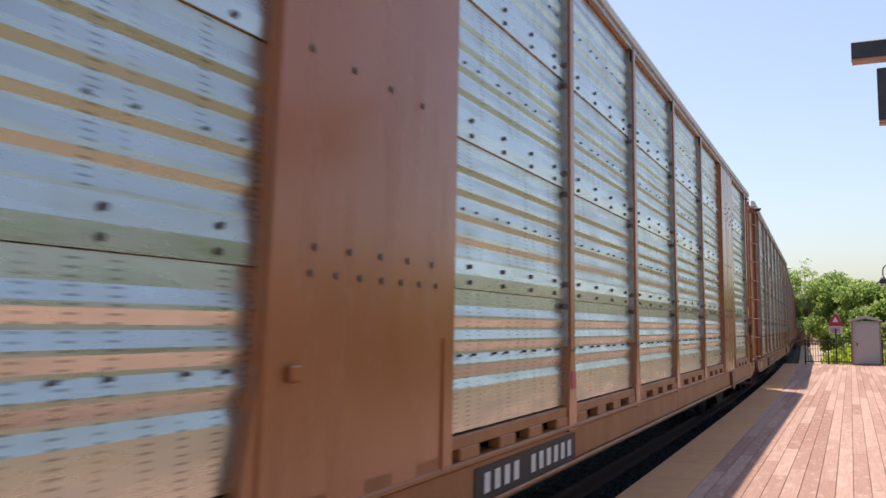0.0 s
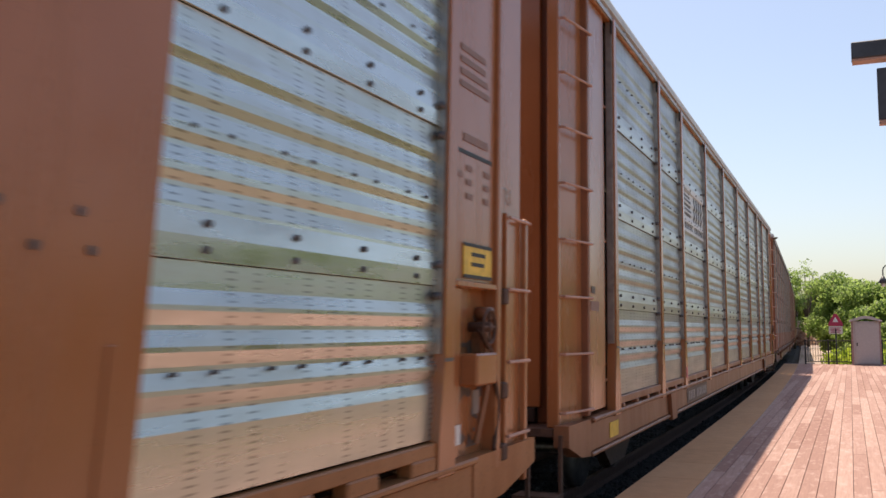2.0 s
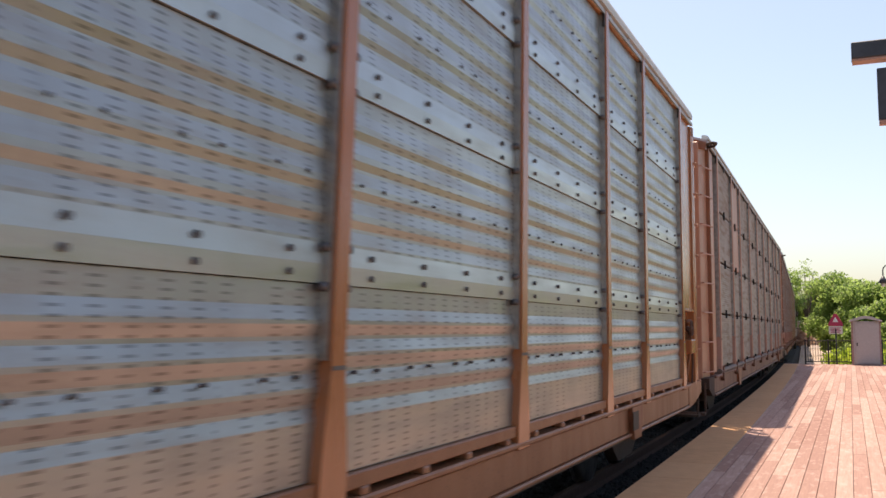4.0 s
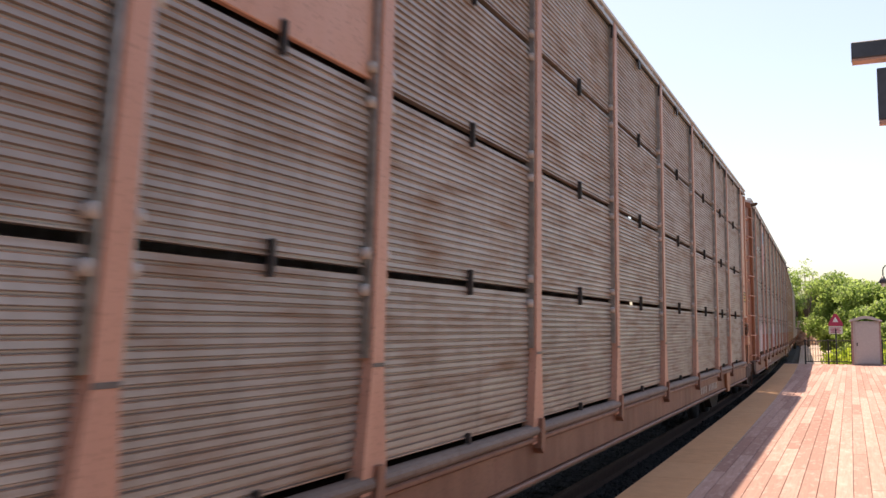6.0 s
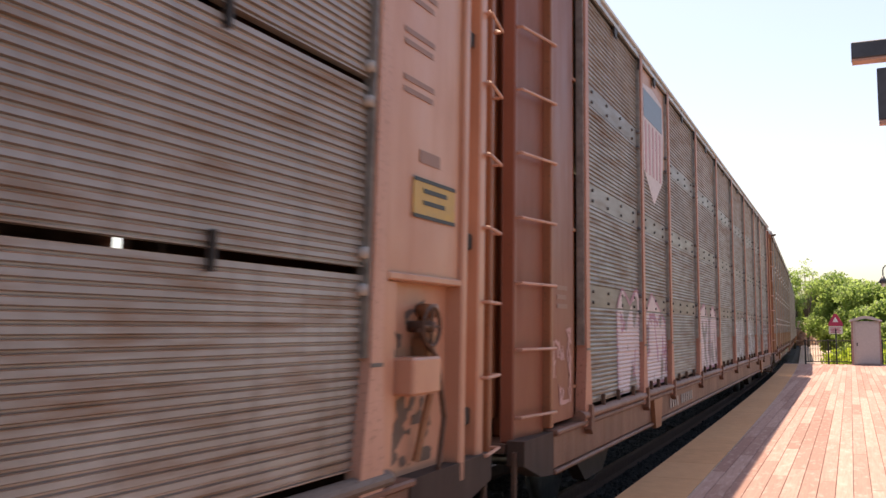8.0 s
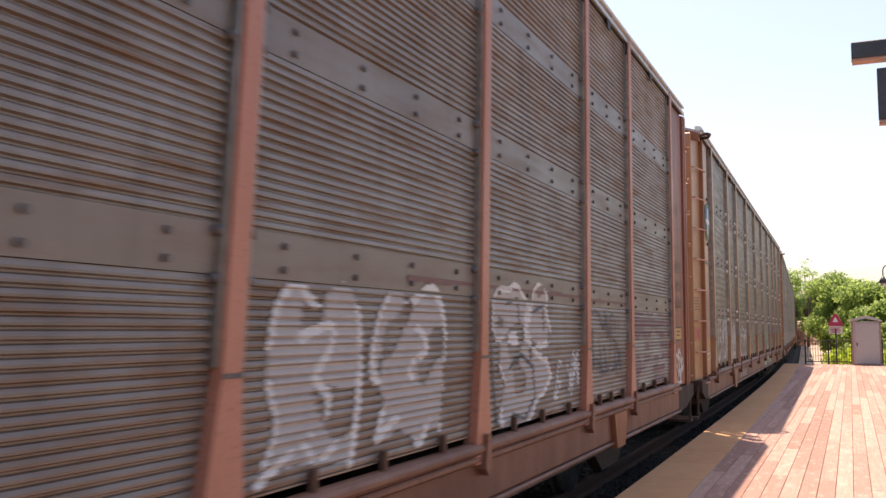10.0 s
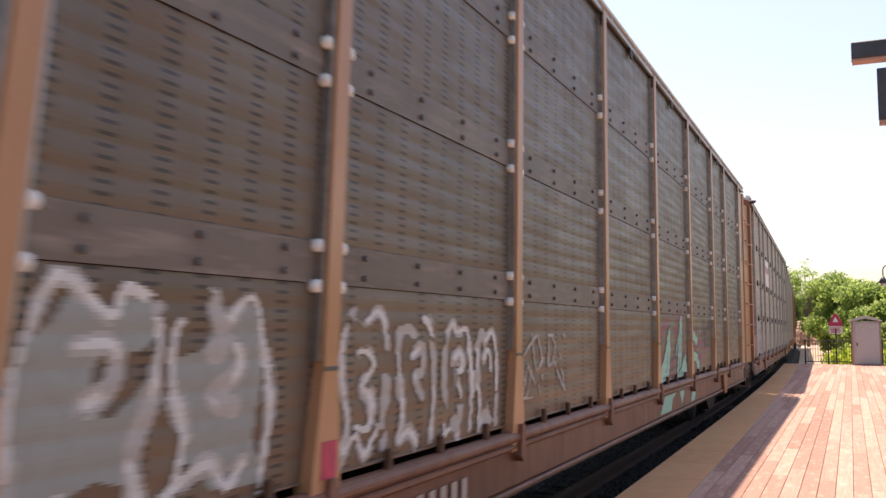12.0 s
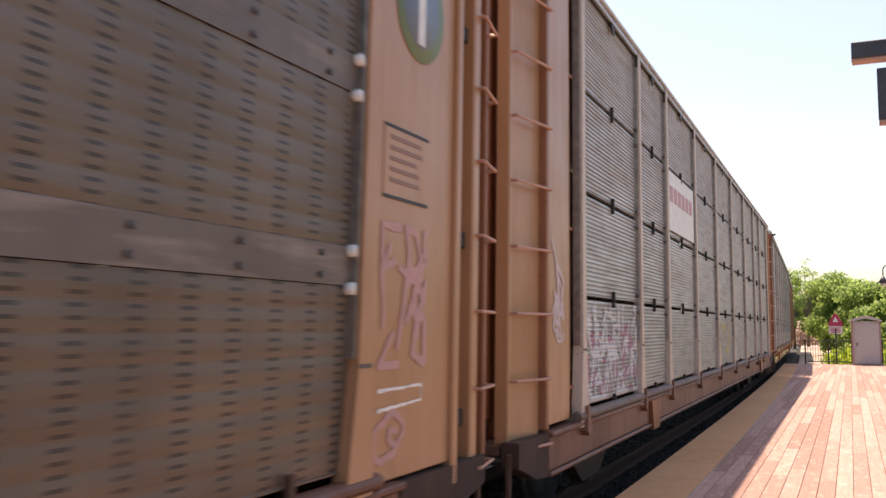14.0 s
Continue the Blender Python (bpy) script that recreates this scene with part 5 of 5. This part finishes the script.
def shed(x0, x1, y0, y1):
    s = thing("storage_shed", "small pale grey plastic shed with a closed door", "shed", pose(0, 0, 0))
    part("wall", boxed(x0, x1, y0, y1, 0.0, 1.93, bevel=0.02), SHEDPAINT, s)
    xm = (x0 + x1) / 2
    door = part("door", boxed(x0 + 0.14, x1 - 0.06, y0 - 0.03, y0 - 0.002, 0.07, 1.85, bevel=0.012), SHEDPAINT, s)
    part("handle", boxed(x0 + 0.2, x0 + 0.25, y0 - 0.07, y0 - 0.03, 0.85, 0.98, bevel=0.01), BLACK, door)
    for xx in (x0 + 0.05, x1 - 0.02):
        part("trim", boxed(xx - 0.05, xx + 0.03, y0 - 0.025, y0 - 0.003, 0.0, 1.93, bevel=0.006), SHEDDARK, s)
    bm = bmesh.new()
    ov = 0.07
    prism(bm, [(x0 - ov, 1.90), (x0 - ov, 1.97), (xm - 0.25, 2.12), (xm, 2.16), (xm + 0.25, 2.12), (x1 + ov, 1.97), (x1 + ov, 1.90), (xm, 2.04)], 1, y0 - 0.12, y1 + 0.1)
    part("roof", bm, SHEDPAINT, s)
    part("base", boxed(x0 - 0.03, x1 + 0.03, y0 - 0.03, y1, 0.0, 0.05), SHEDDARK, s)


def warning_sign(x, y):
    s = thing("warning_sign", "red and white warning board on a black post behind the railing", "sign", pose(x, y, 0))
    bm = bmesh.new()
    rod(bm, (0, 0, -0.78), (0, 0, 1.6), 0.035, 8)
    part("post", bm, FENCEBLACK, s)
    bm = bmesh.new()
    prism(bm, [(-0.32, 1.72), (0.32, 1.72), (0.30, 1.86), (0.06, 2.28), (-0.06, 2.28), (-0.30, 1.86)], 1, -0.02, 0.02)
    part("triangle_board", bm, SIGNRED, s)
    bm = bmesh.new()
    prism(bm, [(-0.13, 1.90), (0.13, 1.90), (0.0, 2.13)], 1, -0.026, -0.021)
    part("symbol", bm, WHITE, s)
    part("text_board", boxed(-0.29, 0.29, -0.015, 0.015, 1.36, 1.715, bevel=0.006), WHITE, s)
    for k in range(4):
        part("text_bar", boxed(-0.22, 0.22 - 0.06 * (k % 2), -0.021, -0.0155, 1.62 - k * 0.065, 1.65 - k * 0.065), SIGNRED, s)


fence(-1.92, 0.02, 45.7)
shed(0.02, 1.20, 44.9, 45.9)
fence(1.26, PLAT_R, 45.7)
warning_sign(-0.62, 46.3)


# ---- canopy beam and hanging board at the near edge of the canopy ----
def canopy_beam():
    c = thing("canopy_beam", "charcoal steel canopy outrigger with a hanging board", "canopy", pose(0, 0, 0))
    part("beam", boxed(0.095, 4.6, 8.95, 9.12, 3.985, 4.135, bevel=0.008), CANOPY, c)
    part("soffit", boxed(0.10, 4.6, 8.96, 9.11, 3.962, 3.982), PINKTAN, c)
    part("column", boxed(3.2, 3.4, 8.95, 9.10, 0, 3.96, bevel=0.01), CANOPY, c)
    part("hanging_board", boxed(0.297, 1.3, 8.99, 9.06, 3.42, 3.885, bevel=0.006), CANOPY, c)
    part("board_foot", boxed(0.300, 1.3, 8.985, 9.065, 3.375, 3.417, bevel=0.004), PINKTAN, c)
    for x in (0.5, 1.1):
        part("hanger", boxed(x - 0.015, x + 0.015, 9.01, 9.04, 3.88, 3.965), CANOPY, c)


def lamp_post(x, y):
    p = thing("lamp_post", "dark lamp post with a curved arm and hanging lantern", "lamp post", pose(x, y, 0))
    part("pole", rod(bmesh.new(), (0.55, 0, 0), (0.55, 0, 3.85), 0.06, 8, 0.04), CANOPY, p)
    bm = bmesh.new()
    pts = [(0.55 - 0.28 + 0.28 * math.cos(a), 0, 3.85 + 0.24 * math.sin(a)) for a in np.linspace(0, math.pi, 9)] + [(-0.01, 0, 3.6)]
    for a, b in zip(pts, pts[1:]):
        rod(bm, a, b, 0.025, 6)
    part("arm", bm, CANOPY, p)
    part("shade", rod(bmesh.new(), (-0.01, 0, 3.36), (-0.01, 0, 3.62), 0.19, 14, 0.045), CANOPY, p)
    part("globe", rod(bmesh.new(), (-0.01, 0, 3.22), (-0.01, 0, 3.355), 0.06, 10, 0.115), WHITE, p)


lamp_post(1.24, 40.0)
canopy_beam()


# ---- plants ----
def leaves(blobs, size, count, seed):
    """Many small leaf quads scattered through the shells of several uneven clumps."""
    rng = np.random.default_rng(seed)
    b = np.array(blobs)
    vol = b[:, 3] * b[:, 4] * b[:, 5]
    pick = rng.choice(len(b), count, p=vol ** 0.67 / (vol ** 0.67).sum())
    d = rng.normal(size=(count, 3))
    d /= np.linalg.norm(d, axis=1)[:, None]
    r = 0.35 + 0.85 * rng.random(count) ** 0.8
    c = b[pick, :3] + d * b[pick, 3:6] * r[:, None]
    u = rng.normal(size=(count, 3))
    u /= np.linalg.norm(u, axis=1)[:, None]
    w = np.cross(u, d + 0.6 * rng.normal(size=(count, 3)))
    w /= np.linalg.norm(w, axis=1)[:, None] + 1e-6
    s = size * (0.6 + 0.8 * rng.random(count))[:, None]
    q = np.stack([c - u * s, c + w * s * 0.55, c + u * s, c - w * s * 0.55], 1).reshape(-1, 3)
    me = bpy.data.meshes.new("crown")
    me.from_pydata(q.tolist(), [], np.arange(count * 4).reshape(-1, 4).tolist())
    return me


def tree(x, y, h, spread, seed, mat=LEAF, low=0.25, count=14000, name="tree", label="leafy green deciduous tree beyond the platform", size=0.125):
    rng = random.Random(seed)
    t = thing(name, label, "tree", pose(x, y, -0.80), group="trees")
    bm = bmesh.new()
    rod(bm, (0, 0, -0.1), (0.1, 0, h * 0.45), 0.05 + h * 0.012, 8, h * 0.007)
    blobs = []
    for k in range(24):
        a = rng.uniform(0, 6.28)
        z = h * rng.uniform(low, 0.86)
        q = spread * (1 - 0.55 * abs(z / h - 0.5) * 2) * rng.uniform(0.25, 0.95)
        p = (q * math.cos(a), q * math.sin(a), z)
        rod(bm, (0.06, 0, h * 0.25 + 0.01 * k), p, h * 0.005, 5, h * 0.002)
        rr = spread * rng.uniform(0.16, 0.38)
        blobs.append((*p, rr, rr, rr * rng.uniform(0.55, 0.85)))
    blobs.append((0, 0, h * 0.88, spread * 0.35, spread * 0.35, h * 0.12))
    part("trunk", bm, BARK, t)
    me = leaves(blobs, size, count, seed)
    me.materials.append(mat)
    part("crown", me, None, t)
    return t


TREES = [(-4.6, 118, 11.0, 2.0, 1, LEAF, 0.5, 700), (-1.0, 80, 6.9, 3.0, 2, LEAF, 0.34), (0.8, 72, 5.8, 2.8, 3, LEAF, 0.1), (3.4, 76, 6.0, 3.2, 4, LEAF, 0.1),
         (5.8, 70, 5.4, 3.0, 5, LEAFDARK, 0.1), (-5.6, 108, 9.0, 2.4, 6, LEAF, 0.2, 3500), (2.0, 62, 4.1, 2.2, 7, LEAF, 0.08), (9.5, 72, 7.0, 3.6, 8, LEAFDARK, 0.1)]
for tr in TREES:
    tree(*tr)


def bank(name, label, x0, x1, y0, y1, h, mat, n, seed, size):
    rng = random.Random(seed)
    blobs = [(rng.uniform(x0, x1), rng.uniform(y0, y1), -0.8 + h * rng.uniform(0.2, 0.6), 0.9, 0.9, h * rng.uniform(0.3, 0.55)) for _ in range(40)]
    me = leaves(blobs, size, n, seed)
    me.materials.append(mat)
    return tagged(new(name, me), label, "brush", kind="stuff")


bank("dry_brush", "dry brown brush beside the track", -6.6, -2.6, 128, 150, 3.0, DRYBRUSH, 6000, 21, 0.22)
bank("undergrowth", "bright green undergrowth behind the railing", -0.6, 6, 49, 60, 1.6, GRASS, 9000, 22, 0.14)


bank("thicket", "dark green thicket behind the trees", -2.4, 9, 96, 110, 5.5, LEAFDARK, 16000, 23, 0.3)
bank("thicket", "far green thicket where the track bends away", -11, -1, 156, 170, 9.0, LEAFDARK, 12000, 24, 0.4)


def far_woods():
    rng = random.Random(9)
    blobs = []
    for k in range(120):
        a = rng.uniform(-0.9, 1.2)
        r = rng.uniform(30, 46)
        h = rng.uniform(4.8, 6.4)
        blobs.append((r * math.cos(a) + 4, 10 + r * math.sin(a) * 1.2, h * 0.45 - 0.8, 4, 4, h * 0.55))
    me = leaves(blobs, 0.5, 40000, 9)
    me.materials.append(LEAFDARK)
    tagged(new("far_woods", me), "distant line of green woods round the station", "woods", kind="stuff")


far_woods()
deck_boards()


def motions():
    """Every car runs along the track towards the viewer and past, and its wheels roll."""
    for k, car in enumerate(CARS):
        rows = []
        for i in range(57):
            t = i * 0.25
            rows.append((t, car_pose(FIRST_CENTRE + CAR_PITCH * k - (0.25 if k == 0 else 0.0) - run(t))))
        walk(car, rows)
    for w in WHEELS:
        walk(w, [(i / 15, pose(0, w["rest"], WHEEL, math.degrees(run(i / 15) / WHEEL) % 360)) for i in range(211)])


motions()
